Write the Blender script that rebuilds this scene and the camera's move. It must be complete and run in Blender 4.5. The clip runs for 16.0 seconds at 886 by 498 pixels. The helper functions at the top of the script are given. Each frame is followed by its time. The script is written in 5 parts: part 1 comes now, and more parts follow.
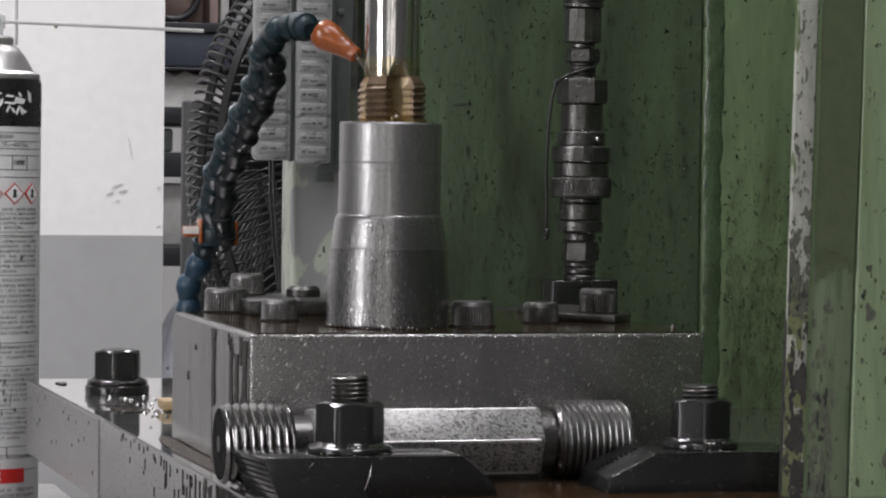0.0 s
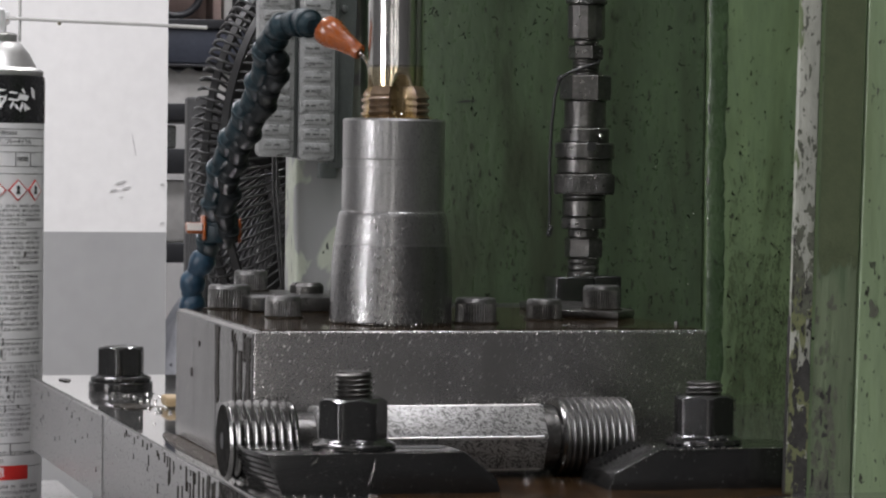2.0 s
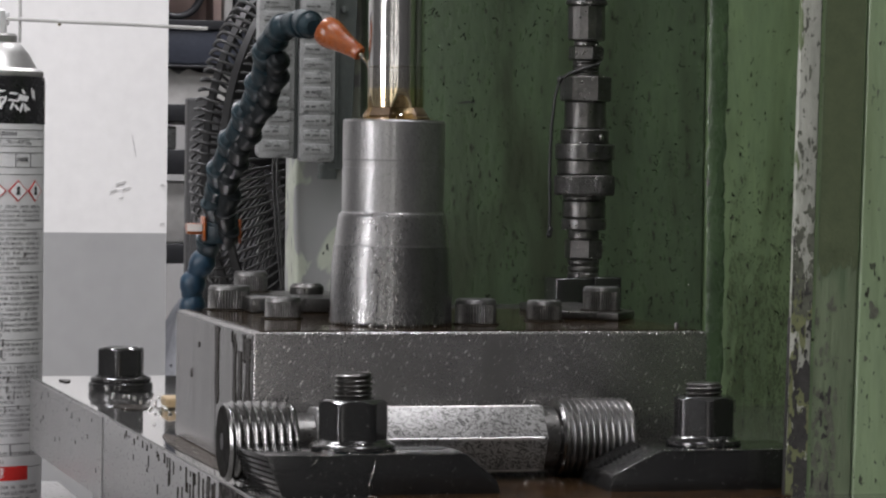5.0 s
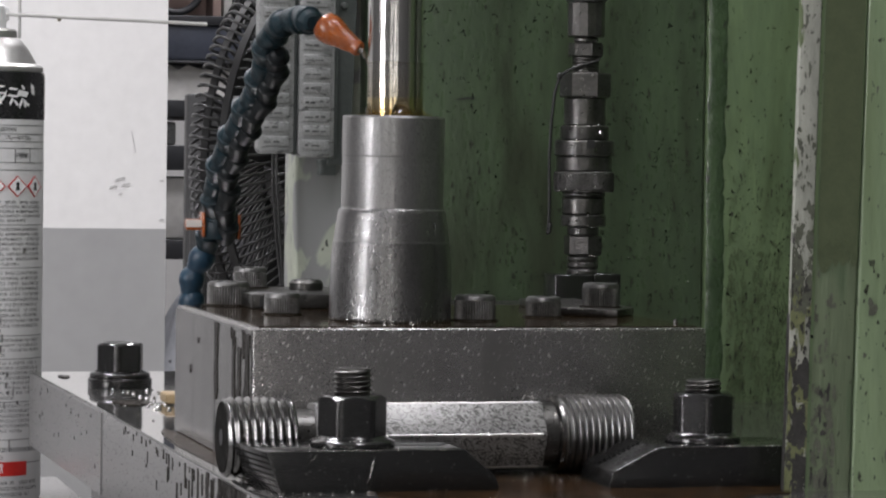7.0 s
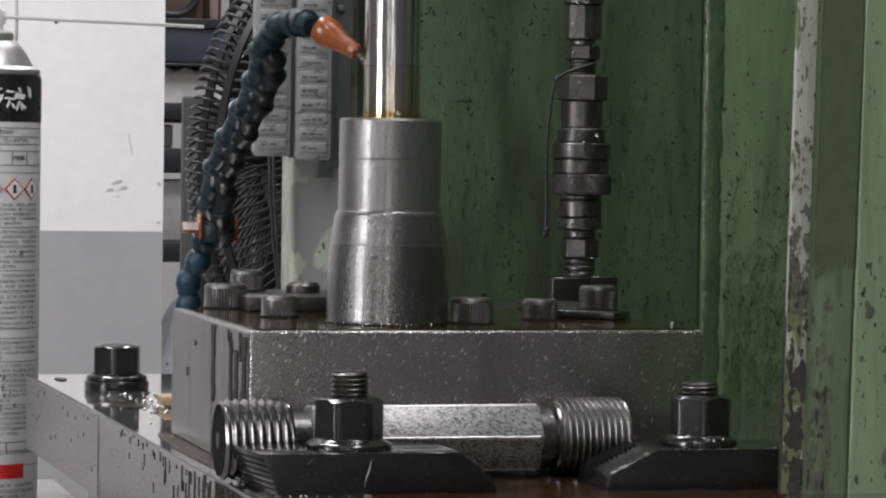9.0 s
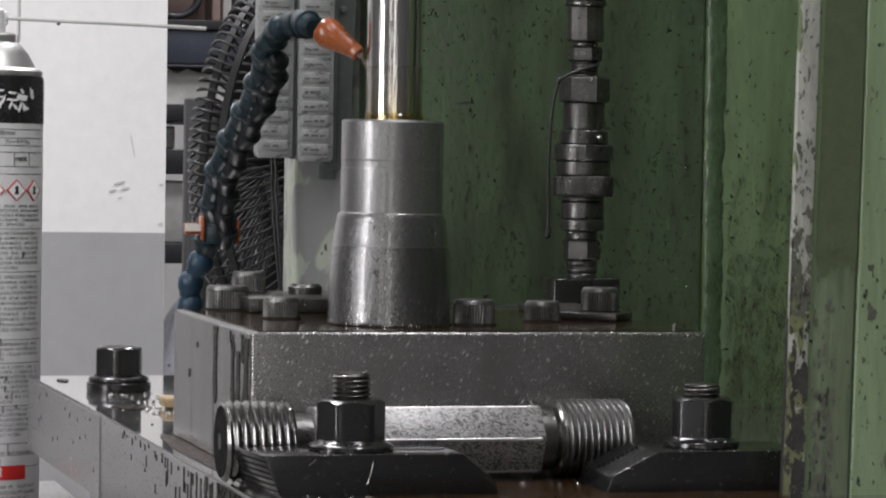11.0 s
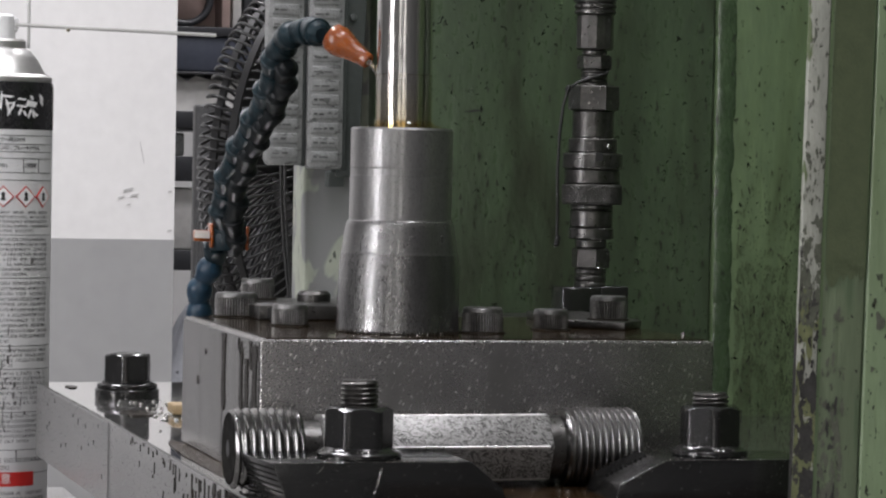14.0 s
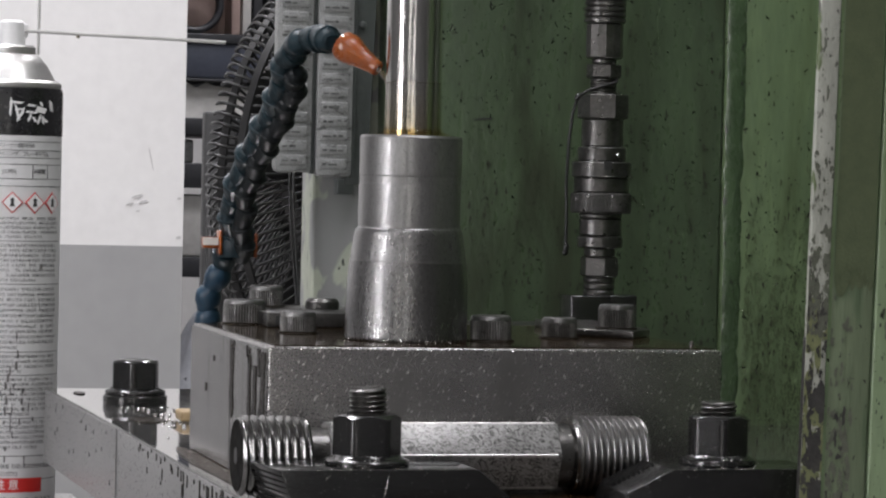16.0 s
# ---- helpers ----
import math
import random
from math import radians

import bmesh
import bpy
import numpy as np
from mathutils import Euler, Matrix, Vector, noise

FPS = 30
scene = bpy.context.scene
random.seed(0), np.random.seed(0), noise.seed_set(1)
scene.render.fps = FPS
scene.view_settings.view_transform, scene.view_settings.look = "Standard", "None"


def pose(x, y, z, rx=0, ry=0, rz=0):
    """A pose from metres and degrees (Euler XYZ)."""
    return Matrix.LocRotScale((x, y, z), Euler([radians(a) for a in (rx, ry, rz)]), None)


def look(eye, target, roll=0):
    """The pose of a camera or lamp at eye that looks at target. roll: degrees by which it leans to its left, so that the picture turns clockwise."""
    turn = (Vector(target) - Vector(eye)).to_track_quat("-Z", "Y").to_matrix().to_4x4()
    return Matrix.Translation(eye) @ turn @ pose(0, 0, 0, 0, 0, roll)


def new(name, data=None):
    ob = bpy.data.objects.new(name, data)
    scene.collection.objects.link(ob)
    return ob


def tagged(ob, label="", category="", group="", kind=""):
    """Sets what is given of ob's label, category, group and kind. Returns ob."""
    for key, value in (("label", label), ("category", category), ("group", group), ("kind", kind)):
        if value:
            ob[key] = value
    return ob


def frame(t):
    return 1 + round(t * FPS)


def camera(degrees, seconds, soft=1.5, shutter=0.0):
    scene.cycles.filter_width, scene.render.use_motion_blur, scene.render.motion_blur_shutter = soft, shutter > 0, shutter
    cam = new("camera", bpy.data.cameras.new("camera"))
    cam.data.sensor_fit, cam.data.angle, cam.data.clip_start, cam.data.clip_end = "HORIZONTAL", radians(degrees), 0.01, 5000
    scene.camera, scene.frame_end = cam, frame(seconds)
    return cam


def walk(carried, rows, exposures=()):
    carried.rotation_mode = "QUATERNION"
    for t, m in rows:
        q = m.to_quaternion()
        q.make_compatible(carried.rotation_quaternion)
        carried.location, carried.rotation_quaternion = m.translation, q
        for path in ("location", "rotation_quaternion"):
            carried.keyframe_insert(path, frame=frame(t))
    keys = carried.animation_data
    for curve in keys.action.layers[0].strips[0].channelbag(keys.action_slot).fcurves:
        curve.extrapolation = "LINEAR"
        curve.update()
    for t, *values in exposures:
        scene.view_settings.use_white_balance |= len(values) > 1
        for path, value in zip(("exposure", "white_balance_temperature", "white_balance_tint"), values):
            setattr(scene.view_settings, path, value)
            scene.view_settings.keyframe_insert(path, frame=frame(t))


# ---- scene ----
cam = camera(17.14, 16.0, soft=2.2)
EYE = Vector((-0.2446, -1.2388, 0.985))
# seconds, heading, downward tilt and roll in degrees: a standing camera that drifts a little
TURNS = [(0.0, 14.900, 1.582, 0.69),
        (0.5, 14.875, 1.590, 0.60),
        (1.0, 14.851, 1.611, 0.64),
        (1.5, 14.832, 1.615, 0.67),
        (2.0, 14.834, 1.649, 0.69),
        (2.5, 14.800, 1.711, 0.75),
        (3.0, 14.751, 1.726, 0.71),
        (3.5, 14.736, 1.712, 0.70),
        (4.0, 14.785, 1.635, 0.66),
        (6.5, 14.880, 1.657, 0.83),
        (7.0, 14.847, 1.703, 0.82),
        (7.5, 14.859, 1.730, 0.87),
        (8.0, 14.870, 1.722, 0.75),
        (8.5, 14.884, 1.673, 0.77),
        (9.0, 14.906, 1.650, 0.82),
        (11.5, 14.857, 1.596, 0.87),
        (12.0, 14.835, 1.543, 0.86),
        (12.5, 14.806, 1.493, 0.86),
        (13.0, 14.774, 1.445, 0.87),
        (13.5, 14.753, 1.436, 0.93),
        (14.0, 14.691, 1.470, 1.07),
        (14.5, 14.620, 1.445, 1.38),
        (15.0, 14.568, 1.409, 1.40),
        (15.5, 14.538, 1.375, 1.33),
        (16.0, 14.519, 1.319, 1.32)]


def aim(yaw, tilt, roll):
    a, b = radians(yaw), radians(tilt)
    way = Vector((math.sin(a) * math.cos(b), math.cos(a) * math.cos(b), -math.sin(b)))
    return look(EYE, EYE + way, roll)


walk(cam, [(t, aim(a, b, c)) for t, a, b, c in TURNS])

# ---- light ----
scene.view_settings.exposure = 0.0
world = bpy.data.worlds.new("world")
scene.world = world
world.use_nodes = True
world.node_tree.nodes["Background"].inputs[0].default_value = (0.8, 0.9, 1.0, 1)
world.node_tree.nodes["Background"].inputs[1].default_value = 0.1


def area(name, place, target, sx, sy, watts, color):
    data = bpy.data.lights.new(name, "AREA")
    data.shape, data.size, data.size_y, data.energy, data.color = "RECTANGLE", sx, sy, watts, color
    ob = new(name, data)
    ob.matrix_world = look(place, target)
    return ob


COOL = (0.985, 0.966, 1.02)
# two narrow shop windows in the west wall and the rows of ceiling tubes
area("window_light", (-2.9, -0.86, 1.65), (0.1, 0.0, 0.95), 0.08, 2.1, 14, COOL)
area("window_light", (-2.9, -1.32, 1.65), (0.1, 0.0, 0.95), 0.16, 2.1, 33, COOL)
area("tube_light", (-0.9, -2.0, 3.35), (-0.9, -2.0, 0.0), 0.25, 1.3, 30, COOL)
area("tube_light", (0.5, -0.6, 3.35), (0.5, -0.6, 0.0), 0.25, 1.3, 30, COOL)
area("tube_light", (-0.6, 1.2, 3.35), (-0.6, 1.2, 0.0), 0.25, 1.3, 63, COOL)
# unseen tube, added to brighten the shelves behind the partition
area("tube_light", (1.0, 2.2, 3.35), (1.0, 2.2, 0.0), 0.25, 1.3, 55, COOL)


# ---- materials ----
def mat(name, c1, c2=None, scale=40.0, rough=(0.4, 0.5), metal=0.0, bump=0.1, fine=6.0, stretch=(1, 1, 1),
        coat=0.0, spots=None, wear=None, spec=0.5, worm=0.0, soft=0.03):
    """Two-scale noise between c1 and c2; spots and wear: (colour, scale, threshold, stretch, roughness)."""
    m = bpy.data.materials.new(name)
    m.use_nodes = True
    nt = m.node_tree
    b = nt.nodes["Principled BSDF"]
    link = nt.links.new
    c2 = c2 or tuple(0.75 * v for v in c1)
    tc = nt.nodes.new("ShaderNodeTexCoord")

    def noise_at(sc, st, detail=4.0, lean=0.0):
        mp = nt.nodes.new("ShaderNodeMapping")
        mp.vector_type = "TEXTURE" if lean else "POINT"
        mp.inputs["Rotation"].default_value = (0, radians(lean), 0)
        st = tuple(1 / v for v in st) if lean else st
        mp.inputs["Scale"].default_value = st
        link(tc.outputs["Object"], mp.inputs[0])
        n = nt.nodes.new("ShaderNodeTexNoise")
        n.inputs["Scale"].default_value, n.inputs["Detail"].default_value = sc, detail
        n.inputs["Distortion"].default_value = worm if detail == 3.0 else 0.0
        link(mp.outputs[0], n.inputs[0])
        return n.outputs["Fac"]

    def ramp(fac, lo, hi, a=0.0, z=1.0):
        r = nt.nodes.new("ShaderNodeMapRange")
        for i, v in zip((1, 2, 3, 4), (lo, hi, a, z)):
            r.inputs[i].default_value = v
        link(fac, r.inputs[0])
        return r.outputs[0]

    def mix(fac, a, z):
        x = nt.nodes.new("ShaderNodeMix")
        x.data_type = "RGBA"
        link(fac, x.inputs[0])
        for s, v in ((6, a), (7, z)):
            if isinstance(v, tuple):
                x.inputs[s].default_value = (*v, 1)
            else:
                link(v, x.inputs[s])
        return x.outputs[2]

    def mixf(fac, a, z):
        x = nt.nodes.new("ShaderNodeMix")
        link(fac, x.inputs[0])
        for s, v in ((2, a), (3, z)):
            if isinstance(v, float):
                x.inputs[s].default_value = v
            else:
                link(v, x.inputs[s])
        return x.outputs[0]

    big, small = noise_at(scale, stretch), noise_at(scale * fine, stretch, 6.0)
    both = ramp(mixf(ramp(small, 0.0, 1.0, 0.35, 0.35), big, small), 0.35, 0.65)
    col, ro = mix(both, c1, c2), ramp(small, 0.3, 0.7, rough[0], rough[1])
    for extra in (spots, wear):
        if extra:
            c, sc, th, st, r, *lean = extra
            f = ramp(noise_at(sc, st, 3.0, *lean), th, th + (soft if extra is wear else 0.03))
            col, ro = mix(f, col, c), mixf(f, ro, r)
    link(col, b.inputs["Base Color"])
    link(ro, b.inputs["Roughness"])
    b.inputs["Metallic"].default_value = metal
    b.inputs["Specular IOR Level"].default_value = spec
    b.inputs["Coat Weight"].default_value = coat
    b.inputs["Coat Roughness"].default_value = 0.04
    if bump:
        bp = nt.nodes.new("ShaderNodeBump")
        bp.inputs["Strength"].default_value, bp.inputs["Distance"].default_value = bump, 0.001
        link(small, bp.inputs["Height"])
        link(bp.outputs[0], b.inputs["Normal"])
        if coat:   # the film of oil smooths the relief
            cb = nt.nodes.new("ShaderNodeBump")
            cb.inputs["Strength"].default_value, cb.inputs["Distance"].default_value = bump * 0.25, 0.001
            link(small, cb.inputs["Height"])
            link(cb.outputs[0], b.inputs["Coat Normal"])
    return m


def clear(name, color, gloss=0.12):
    """A thin film of oil or glass: tinted, with a gloss."""
    m = bpy.data.materials.new(name)
    m.use_nodes = True
    nt = m.node_tree
    t, g, x = (nt.nodes.new("ShaderNodeBsdf" + k) if k != "x" else nt.nodes.new("ShaderNodeMixShader") for k in ("Transparent", "Glossy", "x"))
    t.inputs[0].default_value = (*color, 1)
    g.inputs["Roughness"].default_value = 0.05
    x.inputs[0].default_value = gloss
    nt.links.new(t.outputs[0], x.inputs[1])
    nt.links.new(g.outputs[0], x.inputs[2])
    nt.links.new(x.outputs[0], nt.nodes["Material Output"].inputs[0])
    return m


def glow(name, color, power):
    m = mat(name, color, color, bump=0)
    m.node_tree.nodes["Principled BSDF"].inputs["Emission Color"].default_value = (*color, 1)
    m.node_tree.nodes["Principled BSDF"].inputs["Emission Strength"].default_value = power
    return m


BLOCK = mat("ground_steel", (0.29, 0.283, 0.275), (0.215, 0.210, 0.204), 40, (0.24, 0.32), 0.85, 0.04, 30,
            spots=((0.90, 0.88, 0.84), 1150, 0.638, (1, 1, 0.24), 0.35, 26), wear=((0.20, 0.194, 0.187), 30, 0.57, (1, 1, 0.4), 0.30), soft=0.2)
SLEEVE = mat("turned_steel", (0.280, 0.277, 0.273), (0.185, 0.182, 0.178), 90, (0.28, 0.42), 0.82, 0.22, 14, (1, 1, 0.25), coat=0.9,
             spots=((0.165, 0.163, 0.160), 1300, 0.60, (1, 1, 0.6), 0.4), wear=((0.200, 0.197, 0.193), 45, 0.46, (1, 1, 0.4), 0.40), soft=0.3)
# the sleeve's steel in two darker steps, darkest at the foot
FOOT = mat("dark_turned_steel", (0.192, 0.190, 0.187), (0.118, 0.116, 0.114), 90, (0.22, 0.36), 0.86, 0.24, 14, (1, 1, 0.25), coat=1.0,
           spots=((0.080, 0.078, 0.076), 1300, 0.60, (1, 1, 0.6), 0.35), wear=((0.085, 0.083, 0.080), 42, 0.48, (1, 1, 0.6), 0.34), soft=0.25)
SHOULDER = mat("mid_turned_steel", (0.230, 0.227, 0.223), (0.145, 0.143, 0.140), 90, (0.24, 0.38), 0.85, 0.24, 14, (1, 1, 0.25), coat=1.0,
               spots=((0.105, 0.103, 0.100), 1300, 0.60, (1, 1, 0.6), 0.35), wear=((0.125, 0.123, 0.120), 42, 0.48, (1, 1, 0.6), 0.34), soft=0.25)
CHROME = mat("polished_steel", (0.62, 0.61, 0.59), (0.42, 0.413, 0.40), 30, (0.09, 0.17), 1.0, 0.16, 16, (1, 1, 0.02))
TAPSTEEL = mat("oiled_tool_steel", (0.160, 0.108, 0.064), (0.095, 0.063, 0.038), 160, (0.28, 0.42), 0.55, 0.25, 4, coat=0.5)
FLUTE = mat("amber_oil_in_flute", (0.215, 0.162, 0.088), (0.120, 0.090, 0.046), 110, (0.22, 0.40), 0.45, 0.25, 4, coat=0.3)
BOLT = mat("bolt_steel", (0.235, 0.233, 0.228), (0.13, 0.128, 0.125), 160, (0.32, 0.48), 0.9, 0.35, 4)
BLACK = mat("black_oxide", (0.014, 0.0138, 0.0134), (0.009, 0.009, 0.009), 60, (0.12, 0.22), 0.0, 0.08, 20, coat=0.25, spec=0.45,
            spots=((0.04, 0.039, 0.037), 800, 0.68, (1, 1, 1), 0.3))
STUD = mat("bright_threaded_steel", (0.23, 0.228, 0.222), (0.14, 0.138, 0.134), 90, (0.18, 0.28), 1.0, 0.06, 8)
STUDDARK = mat("oily_threaded_steel", (0.25, 0.247, 0.242), (0.15, 0.148, 0.144), 90, (0.28, 0.40), 1.0, 0.06, 8)
HEXROD = mat("oil_streaked_steel", (0.42, 0.416, 0.408), (0.27, 0.267, 0.26), 90, (0.46, 0.58), 0.38, 0.12, 12,
             spots=((0.075, 0.074, 0.071), 240, 0.505, (0.6, 1, 0.9), 0.28, 35), wear=((0.24, 0.237, 0.23), 420, 0.52, (0.6, 1, 0.9), 0.28, -30), worm=4.5, soft=0.06)
SIDE = mat("smooth_oily_steel", (0.27, 0.263, 0.255), (0.235, 0.229, 0.222), 14, (0.20, 0.26), 0.7, 0.02, 30,
           wear=((0.165, 0.16, 0.154), 110, 0.55, (1, 1, 0.06), 0.26), soft=0.12)
SCALE = mat("dark_mill_scale", (0.030, 0.029, 0.028), (0.014, 0.014, 0.013), 200, (0.4, 0.6), 0.0, 0.5, 5, spec=0.0)
RODEDGE = mat("bright_edge_steel", (0.74, 0.735, 0.72), (0.50, 0.495, 0.485), 160, (0.25, 0.40), 0.8, 0.1, 6)
TABLE = mat("oily_table_steel", (0.50, 0.49, 0.475), (0.42, 0.415, 0.40), 14, (0.03, 0.05), 0.9, 0.004, 10)
TABLESIDE = mat("table_side_steel", (0.26, 0.257, 0.253), (0.225, 0.222, 0.218), 14, (0.26, 0.34), 0.35, 0.04, 30,
                spots=((0.10, 0.098, 0.092), 150, 0.73, (1, 1, 0.4), 0.3))
OIL = mat("dark_oil", (0.014, 0.012, 0.010), (0.024, 0.020, 0.015), 50, (0.2, 0.3), 0.0, 0.0, spec=0.03)
TOPOIL = mat("thin_brown_oil", (0.028, 0.017, 0.008), (0.016, 0.011, 0.006), 30, (0.05, 0.10), 0.0, 0.03, spec=0.42)
AMBER = mat("brown_oil", (0.030, 0.016, 0.006), (0.017, 0.010, 0.004), 30, (0.18, 0.28), 0.0, 0.02, spec=0.08)
RUST = mat("rusty_oil", (0.052, 0.028, 0.012), (0.016, 0.010, 0.006), 60, (0.04, 0.09), 0.0, 0.5, 4)
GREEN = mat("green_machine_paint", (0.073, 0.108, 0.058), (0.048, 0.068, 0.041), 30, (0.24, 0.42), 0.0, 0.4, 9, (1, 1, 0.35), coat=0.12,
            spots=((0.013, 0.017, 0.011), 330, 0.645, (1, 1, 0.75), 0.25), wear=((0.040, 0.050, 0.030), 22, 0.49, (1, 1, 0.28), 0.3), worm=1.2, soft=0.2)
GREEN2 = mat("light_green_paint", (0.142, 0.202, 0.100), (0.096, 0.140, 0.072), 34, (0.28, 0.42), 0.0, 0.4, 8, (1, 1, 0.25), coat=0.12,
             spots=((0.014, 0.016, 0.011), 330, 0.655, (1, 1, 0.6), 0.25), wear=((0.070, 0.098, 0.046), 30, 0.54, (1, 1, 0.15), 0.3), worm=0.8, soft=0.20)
GREEN3 = mat("guard_green_paint", (0.162, 0.220, 0.122), (0.117, 0.160, 0.090), 34, (0.3, 0.45), 0.0, 0.4, 8, (1, 1, 0.2), coat=0.1,
             spots=((0.02, 0.022, 0.016), 330, 0.665, (1, 1, 0.6), 0.3), wear=((0.120, 0.160, 0.082), 30, 0.52, (1, 1, 0.15), 0.35), worm=0.8, soft=0.2)
DARKGREEN = mat("dirty_green_paint", (0.142, 0.178, 0.108), (0.106, 0.136, 0.082), 50, (0.3, 0.45), 0.0, 0.5, 8, (1, 1, 0.15),
                spots=((0.014, 0.014, 0.010), 300, 0.665, (1, 1, 0.6), 0.3), wear=((0.085, 0.120, 0.068), 40, 0.54, (1, 1, 0.15), 0.4))
WORN = mat("worn_paint_edge", (0.395, 0.402, 0.350), (0.275, 0.285, 0.242), 90, (0.35, 0.5), 0.1, 0.5, 6, (1, 1, 0.4),
           spots=((0.085, 0.088, 0.072), 430, 0.60, (1.0, 1, 0.45), 0.4), wear=((0.095, 0.125, 0.055), 130, 0.60, (1.5, 1, 0.35), 0.4))
SCRAPED = mat("scraped_dark_steel", (0.062, 0.060, 0.056), (0.032, 0.031, 0.030), 160, (0.35, 0.5), 0.3, 0.3)
WELD = mat("painted_weld", (0.066, 0.104, 0.052), (0.034, 0.056, 0.028), 45, (0.18, 0.36), 0.0, 0.8, 6, (1, 1, 0.5), coat=0.3,
           spots=((0.016, 0.020, 0.013), 200, 0.63, (1, 1, 0.5), 0.3))
WHITE = mat("white_plaster", (0.80, 0.79, 0.775), (0.715, 0.704, 0.690), 3.2, (0.55, 0.7), 0.0, 0.12, 18)
GREY = mat("grey_wall_paint", (0.36, 0.36, 0.357), (0.315, 0.315, 0.312), 2.0, (0.4, 0.55), 0.0, 0.12, 18)
SMUDGE = mat("dark_smudge", (0.36, 0.35, 0.34), (0.58, 0.57, 0.56), 60, (0.6, 0.7))
DIRT = mat("dark_dirt", (0.09, 0.087, 0.083), (0.20, 0.195, 0.19), 60, (0.6, 0.7))
HOSE = mat("dark_blue_plastic", (0.008, 0.027, 0.036), (0.003, 0.009, 0.013), 60, (0.30, 0.50), 0.0, 0.5, 6, (1, 1, 0.6), spec=0.35)
HOSESHADE = mat("painted_hose_shade", (0.008, 0.011, 0.013), (0.004, 0.006, 0.007), 60, (0.34, 0.55), 0.0, 0.4, 6, (1, 1, 0.6), spec=0.3)
HOSEBLUE = mat("blue_plastic", (0.012, 0.046, 0.080), (0.008, 0.026, 0.048), 90, (0.32, 0.42), 0.0, 0.2, 8)
ORANGE = mat("orange_plastic", (0.34, 0.084, 0.012), (0.17, 0.038, 0.007), 60, (0.2, 0.34), 0.0, 0.1, 6, coat=0.3)
LEVERGLARE = mat("painted_lever_glare", (0.75, 0.71, 0.66), (0.65, 0.60, 0.55), 60, (0.3, 0.4))
PLATE = mat("grey_cast_plate", (0.30, 0.305, 0.30), (0.21, 0.216, 0.212), 90, (0.35, 0.5), 0.15, 0.6, 8,
            spots=((0.12, 0.122, 0.12), 330, 0.60, (0.4, 1, 1), 0.45))
PLATEBACK = mat("dark_grey_paint", (0.11, 0.122, 0.118), (0.075, 0.085, 0.081), 25, (0.35, 0.5), 0.1, 0.4, 10)
DIM = mat("worn_dark_print", (0.045, 0.046, 0.045), (0.11, 0.112, 0.11), 400, (0.5, 0.6))
INK = mat("black_ink", (0.02, 0.02, 0.02), (0.035, 0.035, 0.035), 200, (0.5, 0.6))
POST = mat("chipped_pale_green_paint", (0.42, 0.45, 0.37), (0.34, 0.36, 0.30), 20, (0.4, 0.5), 0.0, 0.3, 8,
           spots=((0.045, 0.05, 0.045), 150, 0.625, (1, 1, 0.4), 0.4), wear=((0.25, 0.255, 0.252), 44, 0.455, (1, 1, 0.45), 0.4), worm=0.5, soft=0.03)
WIRE = mat("black_wire", (0.016, 0.016, 0.016), (0.010, 0.010, 0.010), 90, (0.30, 0.42), 0.0, 0.05)
FITTING = mat("oiled_fitting_steel", (0.14, 0.136, 0.129), (0.065, 0.063, 0.060), 90, (0.26, 0.46), 0.95, 0.3, 5, coat=0.2)
FITDARK = mat("dark_fitting_steel", (0.115, 0.112, 0.107), (0.055, 0.054, 0.051), 90, (0.24, 0.44), 0.85, 0.3, 5, coat=0.2)
CANBLACK = mat("black_print", (0.012, 0.012, 0.013), (0.016, 0.016, 0.017), 40, (0.22, 0.3), 0.1, 0)
CANWHITE = mat("white_print", (0.70, 0.70, 0.70), (0.64, 0.64, 0.64), 20, (0.3, 0.4), 0.1, 0.02,
               spots=((0.16, 0.15, 0.14), 120, 0.72, (1, 1, 0.5), 0.4))
CANMETAL = mat("tinplate", (0.62, 0.615, 0.60), (0.48, 0.475, 0.46), 60, (0.34, 0.46), 0.92, 0.03)
PRINT = mat("grey_print", (0.075, 0.075, 0.078), (0.15, 0.15, 0.155), 300, (0.4, 0.5))
WHITEINK = mat("white_ink", (0.80, 0.80, 0.80), (0.72, 0.72, 0.72), 60, (0.4, 0.5))
RED = mat("red_print", (0.55, 0.025, 0.02), (0.45, 0.02, 0.018), 60, (0.3, 0.4))
STRAW = mat("clear_grey_plastic", (0.56, 0.555, 0.54), (0.46, 0.455, 0.44), 80, (0.12, 0.2), 0.0, 0.02)
WOOD = mat("raw_wood", (0.34, 0.25, 0.13), (0.20, 0.14, 0.07), 30, (0.5, 0.65), 0.0, 0.3, 5, (1, 1, 8))
NAVY = mat("navy_steel", (0.075, 0.085, 0.115), (0.055, 0.062, 0.085), 20, (0.4, 0.5))
SHELFDARK = mat("dark_shelf_paint", (0.035, 0.036, 0.04), (0.025, 0.026, 0.03), 20, (0.4, 0.5))
PINK = mat("pale_pink_card", (0.42, 0.31, 0.28), (0.34, 0.25, 0.22), 20, (0.6, 0.7))
PAPER = mat("dirty_paper", (0.66, 0.645, 0.62), (0.46, 0.45, 0.43), 12, (0.6, 0.75), 0.0, 0.4)
CLOTH = mat("grey_blue_sheet", (0.46, 0.47, 0.50), (0.34, 0.35, 0.38), 30, (0.5, 0.65), 0.0, 0.5, 5,
            spots=((0.10, 0.10, 0.11), 50, 0.66, (1, 1, 1), 0.5))
CONCRETE = mat("concrete", (0.22, 0.215, 0.205), (0.16, 0.155, 0.15), 3, (0.5, 0.7), 0.0, 0.3, 20)
